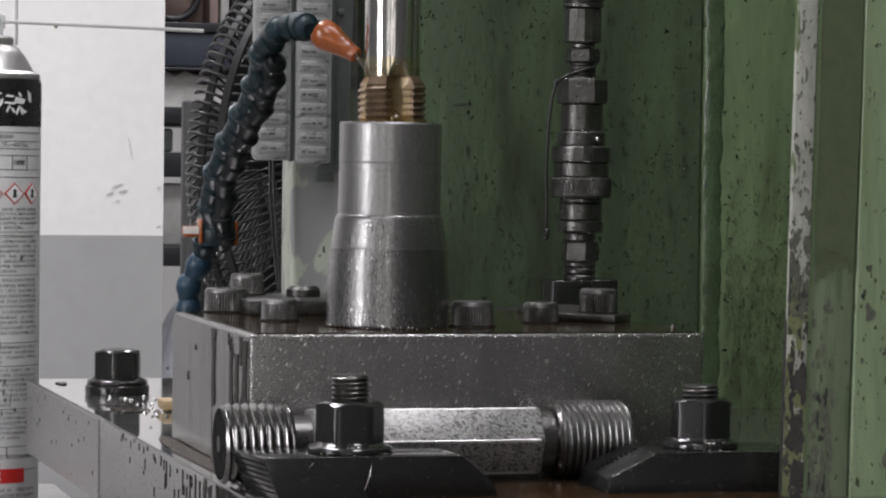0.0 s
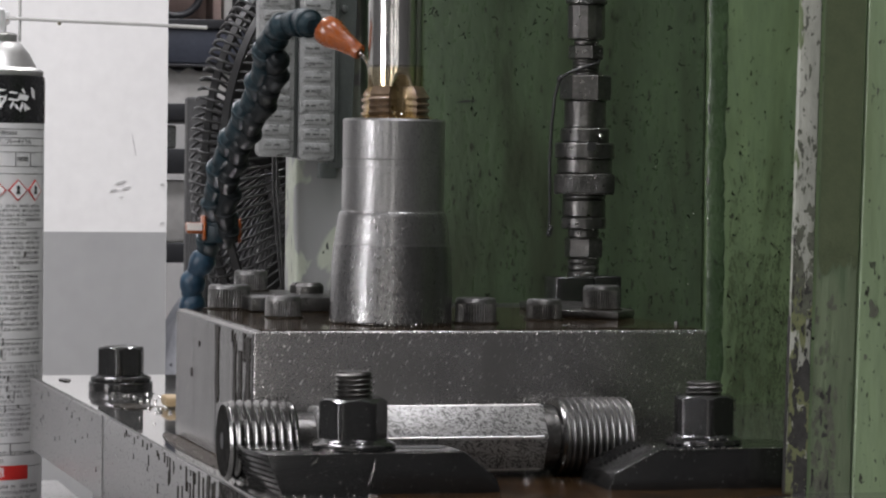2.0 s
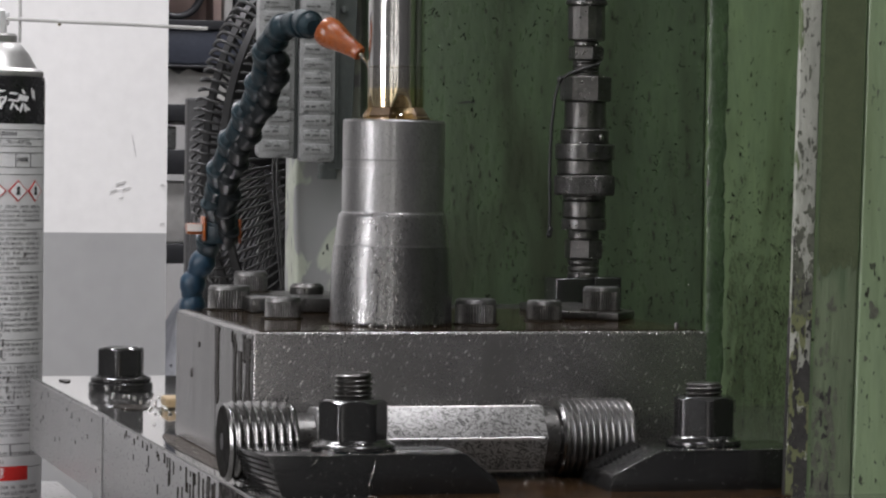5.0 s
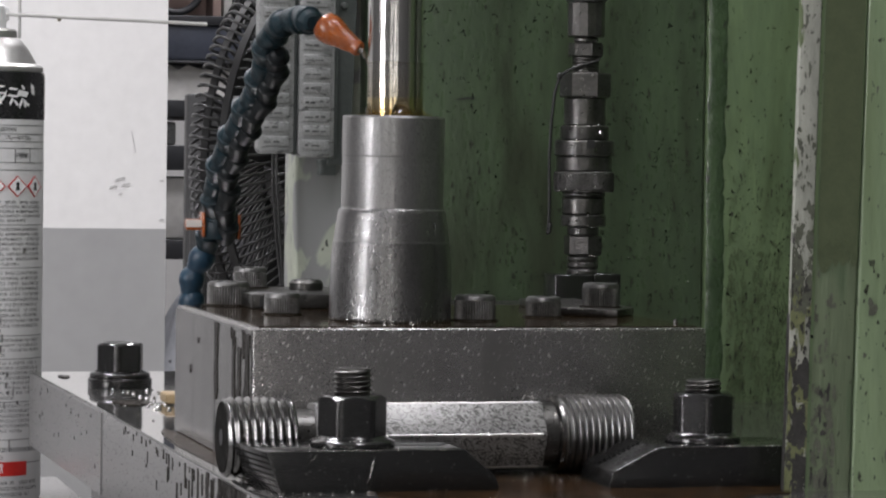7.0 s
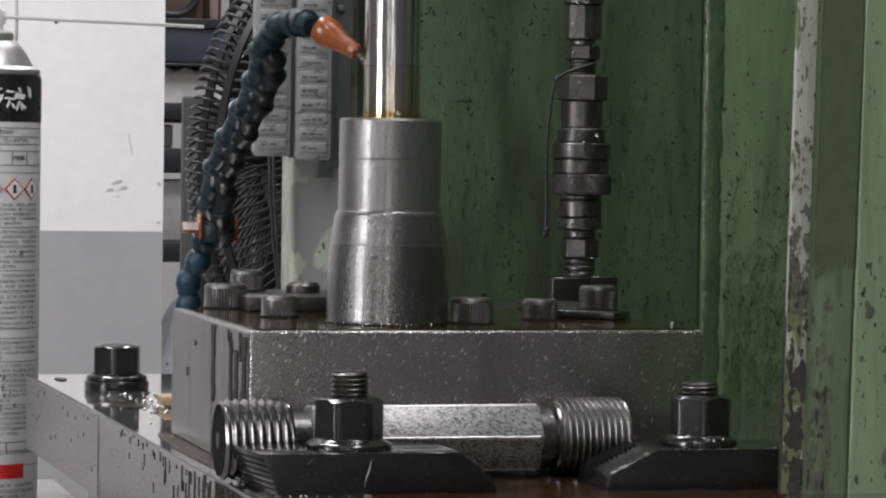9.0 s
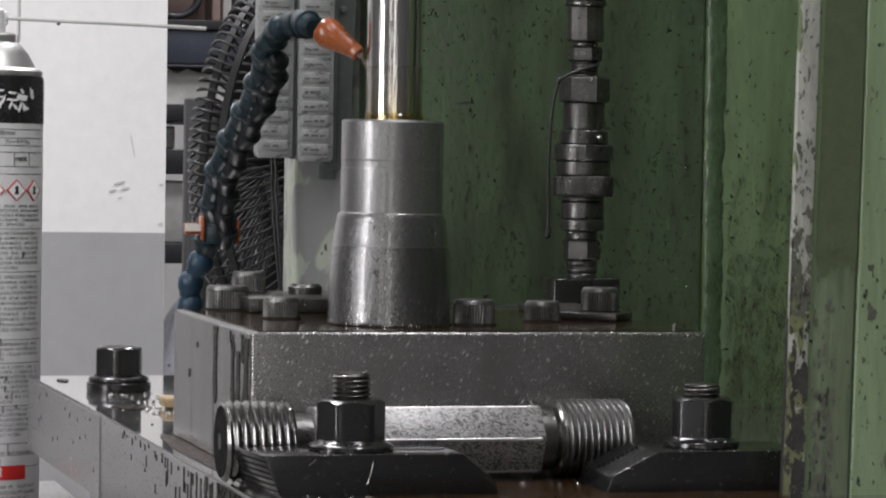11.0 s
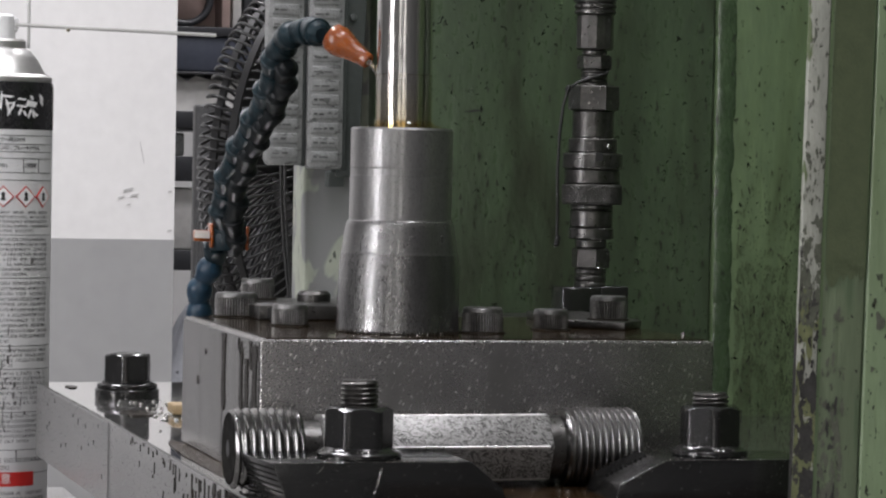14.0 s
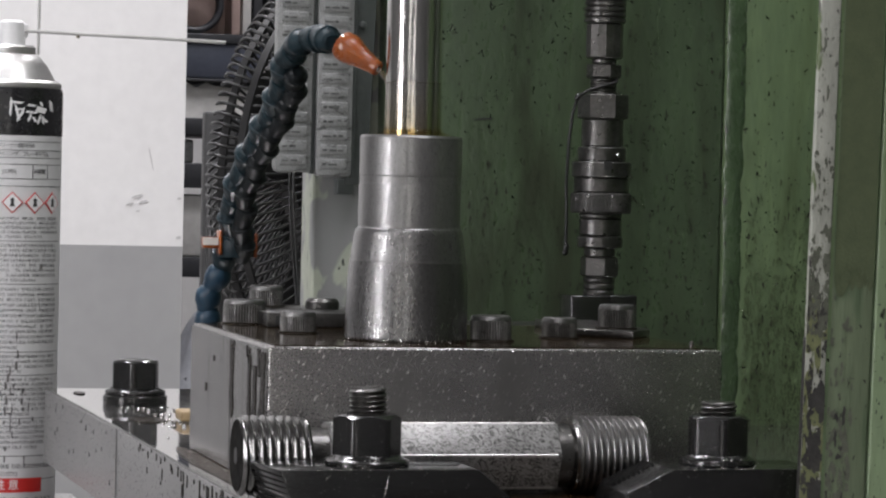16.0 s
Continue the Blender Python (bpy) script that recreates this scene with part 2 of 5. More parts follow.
SHOPWALL = mat("shop_wall", (0.22, 0.22, 0.217), (0.16, 0.16, 0.158), 1.2, (0.6, 0.75), 0.0, 0.2, 20)
CEILING = mat("ceiling_paint", (0.40, 0.40, 0.39), (0.33, 0.33, 0.32), 1.2, (0.6, 0.75), 0.0, 0.2, 20)
LAMP = glow("lamp_glow", (1.0, 0.97, 0.94), 4.0)
RUNOUT = mat("oil_tinted_steel", (0.68, 0.62, 0.47), (0.56, 0.49, 0.35), 60, (0.10, 0.18), 1.0, 0.04, 6)
BEAD = mat("bead_of_oil", (0.62, 0.61, 0.59), (0.45, 0.44, 0.42), 100, (0.03, 0.07), 0.95, 0.0)
WATERY = clear("thin_oil_stream", (0.85, 0.74, 0.52), 0.25)


# ---- builders ----
def mesh_of(name, verts, faces, smooth=40.0):
    me = bpy.data.meshes.new(name)
    me.from_pydata([tuple(v) for v in verts], [], faces)
    me.validate()
    bm = bmesh.new()
    bm.from_mesh(me)
    bmesh.ops.recalc_face_normals(bm, faces=bm.faces)
    bm.to_mesh(me)
    bm.free()
    if smooth:
        me.shade_smooth()
        me.set_sharp_from_angle(angle=radians(smooth))
    return me


def thing(name, place, label, category, group="", kind="", turn=0.0):
    ob = new(name)
    ob.matrix_basis = pose(*place, 0, 0, turn)
    return tagged(ob, label, category, group, kind)


def part(name, me, material, parent=None, label="", m=None):
    ob = new(name, me)
    if not me.materials:
        me.materials.append(material)
    ob.parent = parent
    if m is not None:
        ob.matrix_basis = m
    return tagged(ob, label)


def box(lo, hi, bevel=0.0, seg=2):
    bm = bmesh.new()
    bmesh.ops.create_cube(bm, size=1.0)
    lo, hi = Vector(lo), Vector(hi)
    for v in bm.verts:
        v.co = Vector([(lo[i] + hi[i]) / 2 + v.co[i] * (hi[i] - lo[i]) for i in range(3)])
    if bevel:
        bmesh.ops.bevel(bm, geom=bm.edges[:], offset=bevel, segments=seg, affect="EDGES", profile=0.5)
    me = bpy.data.meshes.new("box")
    bm.to_mesh(me)
    bm.free()
    me.shade_smooth()
    me.set_sharp_from_angle(angle=radians(50))
    return me


def prism(outline, axis, a, b, bevel=0.0):
    """The outline (pairs) pushed along an axis from a to b: x takes (y, z), y takes (x, z), z takes (x, y)."""
    def at(p, d):
        return {"x": (d, p[0], p[1]), "y": (p[0], d, p[1]), "z": (p[0], p[1], d)}[axis]
    n = len(outline)
    bm = bmesh.new()
    va, vb = [bm.verts.new(at(p, a)) for p in outline], [bm.verts.new(at(p, b)) for p in outline]
    bm.faces.new(va), bm.faces.new(vb)
    for i in range(n):
        bm.faces.new((va[i], va[(i + 1) % n], vb[(i + 1) % n], vb[i]))
    bmesh.ops.recalc_face_normals(bm, faces=bm.faces)
    if bevel:
        bmesh.ops.bevel(bm, geom=bm.edges[:], offset=bevel, segments=2, affect="EDGES", profile=0.5)
    me = bpy.data.meshes.new("prism")
    bm.to_mesh(me)
    bm.free()
    me.shade_smooth()
    me.set_sharp_from_angle(angle=radians(40))
    return me


def lathe(profile, n=48, turn=0.0, smooth=35.0):
    """(radius, z) pairs turned round the z axis; both ends closed where the radius is not 0."""
    verts, faces = [], []
    for r, z in profile:
        for i in range(n):
            a = 2 * math.pi * i / n + turn
            verts.append((r * math.cos(a), r * math.sin(a), z))
    for k in range(len(profile) - 1):
        for i in range(n):
            j = (i + 1) % n
            faces.append((k * n + i, k * n + j, (k + 1) * n + j, (k + 1) * n + i))
    faces.append(tuple(range(n)))
    faces.append(tuple(range((len(profile) - 1) * n, len(profile) * n)))
    return mesh_of("lathe", verts, faces, smooth)


def ring(outer, inner, n=64, smooth=35.0):
    """A hollow turned form from an outer and an inner profile, joined at both ends."""
    loop = list(outer) + list(reversed(inner))
    verts, faces = [], []
    for r, z in loop:
        for i in range(n):
            a = 2 * math.pi * i / n
            verts.append((r * math.cos(a), r * math.sin(a), z))
    for k in range(len(loop)):
        q = (k + 1) % len(loop)
        for i in range(n):
            j = (i + 1) % n
            faces.append((k * n + i, k * n + j, q * n + j, q * n + i))
    return mesh_of("ring", verts, faces, smooth)


def tube(points, radius, n=8, closed=False):
    pts = [Vector(p) for p in points]
    verts, faces = [], []
    for k, p in enumerate(pts):
        a = pts[k - 1] if (k or closed) else p
        b = pts[(k + 1) % len(pts)] if (k + 1 < len(pts) or closed) else p
        d = (b - a).normalized()
        u = d.orthogonal().normalized() if k == 0 else (u - d * u.dot(d)).normalized()
        w = d.cross(u)
        r = radius[k] if isinstance(radius, (list, tuple)) else radius
        for i in range(n):
            t = 2 * math.pi * i / n
            verts.append(p + r * (math.cos(t) * u + math.sin(t) * w))
    m = len(pts)
    for k in range(m if closed else m - 1):
        q = (k + 1) % m
        for i in range(n):
            j = (i + 1) % n
            faces.append((k * n + i, k * n + j, q * n + j, q * n + i))
    if not closed:
        faces.append(tuple(range(n)))
        faces.append(tuple(range((m - 1) * n, m * n)))
    return mesh_of("tube", verts, faces, 60)


def join(meshes):
    verts, faces = [], []
    for me in meshes:
        o = len(verts)
        verts += [v.co.copy() for v in me.vertices]
        faces += [tuple(o + i for i in f.vertices) for f in me.polygons]
    return mesh_of("joined", verts, faces, 40)


def moved(me, m):
    c = me.copy()
    c.transform(m)
    return c


def grid_turned(radius_at, z0, z1, nz, n, smooth=30.0):
    """A closed round form whose radius follows radius_at(angle, z)."""
    verts, faces = [], []
    for k in range(nz + 1):
        z = z0 + (z1 - z0) * k / nz
        for i in range(n):
            a = 2 * math.pi * i / n
            r = radius_at(a, z)
            verts.append((r * math.cos(a), r * math.sin(a), z))
    for k in range(nz):
        for i in range(n):
            j = (i + 1) % n
            faces.append((k * n + i, k * n + j, (k + 1) * n + j, (k + 1) * n + i))
    faces.append(tuple(range(n)))
    faces.append(tuple(range(nz * n, (nz + 1) * n)))
    return mesh_of("turned", verts, faces, smooth)


def helical(radius_at, pitch, z0, z1, n, per=8, smooth=50.0):
    """As grid_turned, on a grid that climbs with the thread, so that crests run clean."""
    verts, faces, m = [], [], int((z1 - z0) / pitch * per) + per + 1
    for k in range(m + 1):
        for i in range(n + 1):
            a = 2 * math.pi * i / n
            z = min(z1, max(z0, z0 - pitch + pitch * (k / per + i / n)))
            r = radius_at(a, z)
            verts.append((r * math.cos(a), r * math.sin(a), z))
    w = n + 1
    for k in range(m):
        for i in range(n):
            faces.append((k * w + i, k * w + i + 1, (k + 1) * w + i + 1, (k + 1) * w + i))
    faces = [f for f in faces if max(verts[i][2] for i in f) - min(verts[i][2] for i in f) > 1e-7]
    for z in (z0, z1):
        o = len(verts)
        for i in range(n):
            a = 2 * math.pi * i / n
            r = radius_at(a, z)
            verts.append((r * math.cos(a), r * math.sin(a), z))
        faces.append(tuple(range(o, o + n)))
    return mesh_of("helix", verts, faces, smooth)


def thread(major, minor, pitch, z0, z1, n=48, chamfer=0.0015):
    def r(a, z):
        s = ((z - z0) / pitch - a / (2 * math.pi)) % 1.0
        w = min(1.0, max(0.0, 2.6 * (0.5 - abs(s - 0.5)) - 0.15))
        lim = min(z - z0, z1 - z)
        top = minor + (major - minor) * min(1.0, max(0.0, lim / chamfer))
        return min(minor + (major - minor) * w, top)
    return helical(r, pitch, z0, z1, n)


def hexagon(radius, z0, z1):
    """A nut's body: broken corners and a crown turned off to a cone."""
    n, flat, verts, faces = 96, radius * math.cos(math.pi / 6), [], []
    for k in range(4):
        for i in range(n):
            a = 2 * math.pi * i / n
            r = min(flat / math.cos(a % (math.pi / 3) - math.pi / 6), radius * 0.957)
            z = (z0, z1 - 0.0006 - (r - flat) * 0.75, z1 - 0.0002, z1)[k]
            r = (r, r, flat * 0.955, flat * 0.92)[k]
            verts.append((r * math.cos(a), r * math.sin(a), z))
    for k in range(3):
        for i in range(n):
            j = (i + 1) % n
            faces.append((k * n + i, k * n + j, (k + 1) * n + j, (k + 1) * n + i))
    faces += [tuple(range(n)), tuple(range(3 * n, 4 * n))]
    return mesh_of("hexagon", verts, faces, 22)


def text_mesh(words, size, deep=0.0001):
    data = bpy.data.curves.new("words", "FONT")
    data.body, data.size, data.extrude, data.align_x, data.align_y = words, size, deep, "CENTER", "CENTER"
    ob = bpy.data.objects.new("words", data)
    scene.collection.objects.link(ob)
    me = bpy.data.meshes.new_from_object(ob.evaluated_get(bpy.context.evaluated_depsgraph_get()))
    bpy.data.objects.remove(ob)
    return me


TOP, DECK = 0.9123, 0.85   # top of the fixture block, top of the table


# ---- the hall ----
def hall():
    floor = part("floor", box((-3.2, -4.2, -0.1), (3.2, 4.6, 0.0)), CONCRETE)
    tagged(floor, "stained grey concrete workshop floor", "floor", kind="structure")
    ceil = part("ceiling", box((-3.2, -4.2, 3.5), (3.2, 4.6, 3.6)), CEILING)
    tagged(ceil, "grey painted workshop ceiling", "ceiling", kind="structure")
    for name, lo, hi in (("wall_west", (-3.3, -4.2, 0), (-3.2, 4.6, 3.5)), ("wall_east", (3.2, -4.2, 0), (3.3, 4.6, 3.5)),
                         ("wall_south", (-3.2, -4.3, 0), (3.2, -4.2, 3.5)), ("wall_north", (-3.2, 4.6, 0), (3.2, 4.7, 3.5))):
        tagged(part(name, box(lo, hi), WHITE if name == "wall_north" else SHOPWALL), "plain grey workshop wall", "wall", kind="structure")
    # white wall with a grey painted foot, ending in a corner
    wall = thing("wall_partition", (0, 2.5, 0), "white plaster wall above a grey painted foot", "wall", kind="structure")
    part("upper_wall", box((-3.19, 0.0, 0.8936), (0.378, 0.3, 3.49)), WHITE, wall, "white scuffed plaster")
    part("wall_foot", box((-3.19, -0.001, 0.001), (0.378, 0.3, 0.8934)), GREY, wall, "grey painted foot")
    for x, z, w, h, a in ((0.318, 0.957, 0.016, 0.0030, 14), (0.326, 0.950, 0.013, 0.0028, 10), (0.309, 0.947, 0.011, 0.0026, 12),
                          (0.319, 0.938, 0.006, 0.002, 8), (0.335, 1.005, 0.0014, 0.03, 12), (0.372, 0.955, 0.006, 0.003, -4), (0.372, 0.905, 0.007, 0.003, 6)):
        part("scuff", prism([(-w / 2, -h * 0.2), (-w * 0.2, h * 0.4), (w * 0.3, h / 2), (w / 2, 0.0), (w * 0.2, -h * 0.45), (-w * 0.3, -h / 2)], "y", -0.0006, 0.0), SMUDGE, wall, m=pose(x, -0.0005, z, 0, -a, 0))
    # ceiling fixtures, out of view; the last is added to brighten the shelves
    for x, y in ((-0.9, -2.0), (0.5, -0.6), (-0.6, 1.2), (1.0, 2.2)):
        f = thing("ceiling_light", (x, y, 3.5), "long white fluorescent ceiling fixture", "lamp", "ceiling lights")
        part("housing", box((-0.16, -0.7, -0.05), (0.16, 0.7, 0.0), 0.01), WHITE, f)
        for dx in (-0.07, 0.07):
            part("tube", lathe([(0.014, -0.62), (0.014, 0.62)], 12), LAMP, f, "glowing tube", pose(dx, 0, -0.075, 90, 0, 0))
    for k, (place, wide, turn) in enumerate((((-3.19, -0.86, 1.65), 0.07, 0), ((-3.19, -1.32, 1.65), 0.10, 0), ((-2.5, -4.19, 1.55), 0.16, 90), ((-1.02, -4.19, 1.55), 0.14, 90))):
        w = thing("window_%d" % (k + 1), place, "bright frosted workshop window", "window", kind="structure", turn=turn)
        part("window_frame", box((-0.005, -wide - 0.07, -1.15), (0.03, wide + 0.07, 1.15), 0.01), WHITE, w)
        part("pane", box((0.031, -wide, -1.08), (0.036, wide, 1.08)), LAMP, w, "bright frosted pane")


hall()


# ---- the machine: table, column, guard ----
def machine():
    t = thing("machine_table", (0, 0, DECK), "oily grey steel machine table with drips down its side", "table")
    part("table_top", prism([(-0.022, 0.600), (-0.0175, 0.32), (-0.013, -0.30), (0.50, -0.30), (0.50, 0.600)], "z", -0.001, 0.0), TABLE, t, "mirror-like oily top")
    part("table_body", prism([(-0.0225, 0.6005), (-0.0178, 0.32), (-0.0133, -0.3005), (0.5005, -0.3005), (0.5005, 0.6005)], "z", -0.046, -0.0012, 0.0006), TABLESIDE, t)
    part("side_plate", prism([(-0.0233, 0.6004), (-0.0186, 0.3215), (-0.0179, 0.3215), (-0.0226, 0.6004)], "z", -0.0455, -0.0016), TABLESIDE, t)
    part("apron", box((0.012, -0.28, -0.40), (0.49, 0.57, -0.0463)), TABLESIDE, t)
    part("pedestal", box((0.06, -0.22, -DECK), (0.44, 0.50, -0.4005), 0.01), GREEN, t)
    w = thing("wall_column", (0, 0, 0), "green painted machine column, chipped and oil-spotted", "machine column", kind="structure")
    part("pit_mark", prism([(0.179, 1.0195), (0.186, 1.0210), (0.192, 1.0206), (0.185, 1.0196)], "y", 0.3395, 0.3405), INK, w)
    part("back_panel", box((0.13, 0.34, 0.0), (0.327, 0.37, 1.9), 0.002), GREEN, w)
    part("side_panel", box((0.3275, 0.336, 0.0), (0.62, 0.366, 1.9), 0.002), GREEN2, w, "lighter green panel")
    # unseen wall, added to darken the reflections in sleeve and tap
    part("unseen_side", box((0.585, -0.09, 0.0), (0.600, 0.333, 1.9), 0.002), GREEN, w, "unseen green wall added to darken reflections")
    weld_z, bead = 0.6, []
    rng = random.Random(4)
    while weld_z < 1.35:
        h = rng.uniform(0.008, 0.020)
        lump = lathe([(0.0010, -h), (0.0034, -h * 0.7), (0.0046, -h * 0.3), (0.0048, 0), (0.0045, h * 0.4), (0.0032, h * 0.75), (0.0008, h)], 18)
        bead.append(moved(lump, pose(0.3325 + rng.uniform(-0.0008, 0.0008), 0.3361 + rng.uniform(-0.0003, 0.0003), weld_z, rng.uniform(-2, 2), rng.uniform(-5, 5), 0) @ Matrix.Diagonal((rng.uniform(1.0, 1.2), 0.24, 1, 1))))
        weld_z += h * rng.uniform(0.35, 0.7)
    part("weld_bead", join(bead), WELD, w, "lumpy painted weld bead")
    g = thing("machine_guard", (-0.0192, 0, 0), "green guard panel with a worn pale front edge", "machine guard")
    g.rotation_euler = (0, radians(1.1), 0)   # hangs a little out of true
    part("front_edge", box((0.2078, -0.1000, 0.0), (0.2172, -0.0972, 1.7), 0.0008), WORN, g, "paint worn to pale metal")
    part("edge_face", box((0.2075, -0.0998, 0.78), (0.2077, -0.0974, 0.928)), SCRAPED, g, "scraped dark edge")
    part("inner_panel", box((0.2174, -0.0990, 0.0), (0.2372, -0.0960, 1.7), 0.0006), DARKGREEN, g, "dirty dark green strip")
    part("outer_panel", box((0.2382, -0.0995, 0.0), (0.60, -0.0960, 1.7), 0.0010), GREEN3, g)
    part("paint_edge", box((0.2174, -0.0993, 0.0), (0.2187, -0.0991, 1.7)), GREEN2, g, "bright green edge of paint")
    part("seam", box((0.2373, -0.0965, 0.0), (0.2381, -0.0955, 1.7)), INK, g)


machine()


def splashes_and_shade(host, x0, x1, z0, z1, y, count, size, seed, material):
    """Old oil, grime, scrapes and painted shade on an upright face, too many to count: one thin mesh."""
    rng = random.Random(seed)
    verts, faces = [], []
    for _ in range(count):
        z = z0 + (z1 - z0) * (1 - math.sqrt(1 - rng.random()))   # thins out upwards
        r = size * rng.uniform(0.2, 1.0) ** 2
        x = rng.uniform(x0, x1)
        tall = rng.uniform(0.7, 4.0)
        o, n, y = len(verts), 18, y - 0.0000004
        p1, p2, p3 = rng.uniform(0, 6), rng.uniform(0, 6), rng.uniform(0, 6)
        for k in range(n):
            a = 2 * math.pi * k / n
            q = r * (0.72 + 0.20 * math.sin(2 * a + p1) + 0.16 * math.sin(3 * a + p2) + 0.12 * math.sin(5 * a + p3) + rng.uniform(-0.08, 0.08))
            verts.append((min(x1, max(x0, x + q * math.cos(a))), y, z + q * tall * math.sin(a)))
        faces.append(tuple(range(o, o + n)))
    verts += [(x, y2 + 0.0002, z) for x, y2, z in verts]
    n = len(verts) // 2
    faces += [tuple(n + i for i in f) for f in faces]
    tagged(part("splash_and_shade", mesh_of("splash", verts, faces, 0), material, host, "old oil, grime, paint patches and painted shade"), kind="stuff")


OLDOIL = mat("old_oil", (0.026, 0.029, 0.020), (0.040, 0.046, 0.030), 80, (0.25, 0.4), 0.0, 0.2)
GRIME = mat("grey_grime", (0.115, 0.122, 0.092), (0.070, 0.076, 0.056), 300, (0.35, 0.5), 0.0, 0.3)
OLIVE = mat("olive_paint_patch", (0.165, 0.180, 0.085), (0.12, 0.135, 0.065), 200, (0.35, 0.5), 0.0, 0.3)
# grime and weaker light low on the side panel, both painted as specks
DULLGREEN = mat("grimy_shaded_green_paint", (0.098, 0.130, 0.066), (0.074, 0.100, 0.050), 120, (0.3, 0.45), 0.0, 0.4)
# the shadow on the guard's upper inner strip, painted as brown patches
BROWNSHADE = mat("painted_brown_shadow", (0.084, 0.104, 0.054), (0.066, 0.084, 0.043), 120, (0.35, 0.5), 0.0, 0.3)
for host_, *rest_ in (("machine_guard", 0.2079, 0.2171, 0.83, 0.950, -0.10008, 110, 0.0042, 6, OLIVE), ("machine_guard", 0.2079, 0.2171, 0.930, 0.975, -0.10015, 60, 0.0024, 1, GRIME),
                      ("machine_guard", 0.2079, 0.2171, 0.80, 0.912, -0.10024, 330, 0.0034, 7, SCRAPED), ("machine_guard", 0.2079, 0.2171, 0.90, 0.965, -0.10028, 70, 0.0013, 27, SCRAPED), ("machine_guard", 0.2079, 0.2171, 0.93, 1.08, -0.10032, 70, 0.0011, 8, GRIME),
                      ("machine_guard", 0.2079, 0.2110, 0.84, 0.915, -0.10040, 50, 0.0016, 17, OLIVE),
                      ("machine_guard", 0.2195, 0.2368, 0.958, 1.35, -0.09910, 1500, 0.0060, 12, BROWNSHADE),
                      ("machine_guard", 0.2190, 0.2300, 0.82, 0.955, -0.09935, 150, 0.0020, 2, GRIME), ("machine_guard", 0.2190, 0.2270, 0.82, 0.91, -0.09950, 60, 0.0018, 9, SCRAPED),
                      ("machine_guard", 0.2390, 0.2600, 0.80, 1.1, -0.0997, 120, 0.0008, 3, OLDOIL), ("machine_guard", 0.2390, 0.2600, 0.80, 1.1, -0.0999, 14, 0.0030, 13, GRIME),
                      ("wall_column", 0.340, 0.42, 0.80, 1.00, 0.3357, 6500, 0.0009, 10, DULLGREEN),
                      ("wall_column", 0.340, 0.42, 0.82, 1.07, 0.3340, 480, 0.0009, 4, OLDOIL), ("wall_column", 0.15, 0.325, 0.88, 1.12, 0.3395, 760, 0.0011, 5, OLDOIL)):
    splashes_and_shade(bpy.data.objects[host_], *rest_)


# ---- fixture block and workpiece ----
def drips(places, host, m, seed=3):
    """Thin ragged runs of oil: (y, z of the top, length, width)."""
    rng = random.Random(seed)
    for y, z, ln, wd in places:
        n = 9
        waist, sway = rng.uniform(0.5, 0.85), rng.uniform(-0.25, 0.25) * wd
        left, right = [], []
        for k in range(n):
            q = k / (n - 1)
            f = (0.95 - (0.95 - waist) * math.sin(math.pi * min(1.0, q * 1.15))) * (1.0 if q < 0.9 else 0.55)
            mid = y + sway * math.sin(3 * q) + rng.uniform(-0.05, 0.05) * wd
            left.append((mid - 0.5 * wd * f * rng.uniform(0.7, 1.15), z - ln * q))
            right.append((mid + 0.5 * wd * f * rng.uniform(0.7, 1.15), z - ln * q))
        tip = (left[-1][0] * 0.5 + right[-1][0] * 0.5, z - ln * 1.04)
        part("oil_drip", prism(left + [tip] + right[::-1], "x", 0.0, 0.0004), OIL, host, "dark oil run", m)


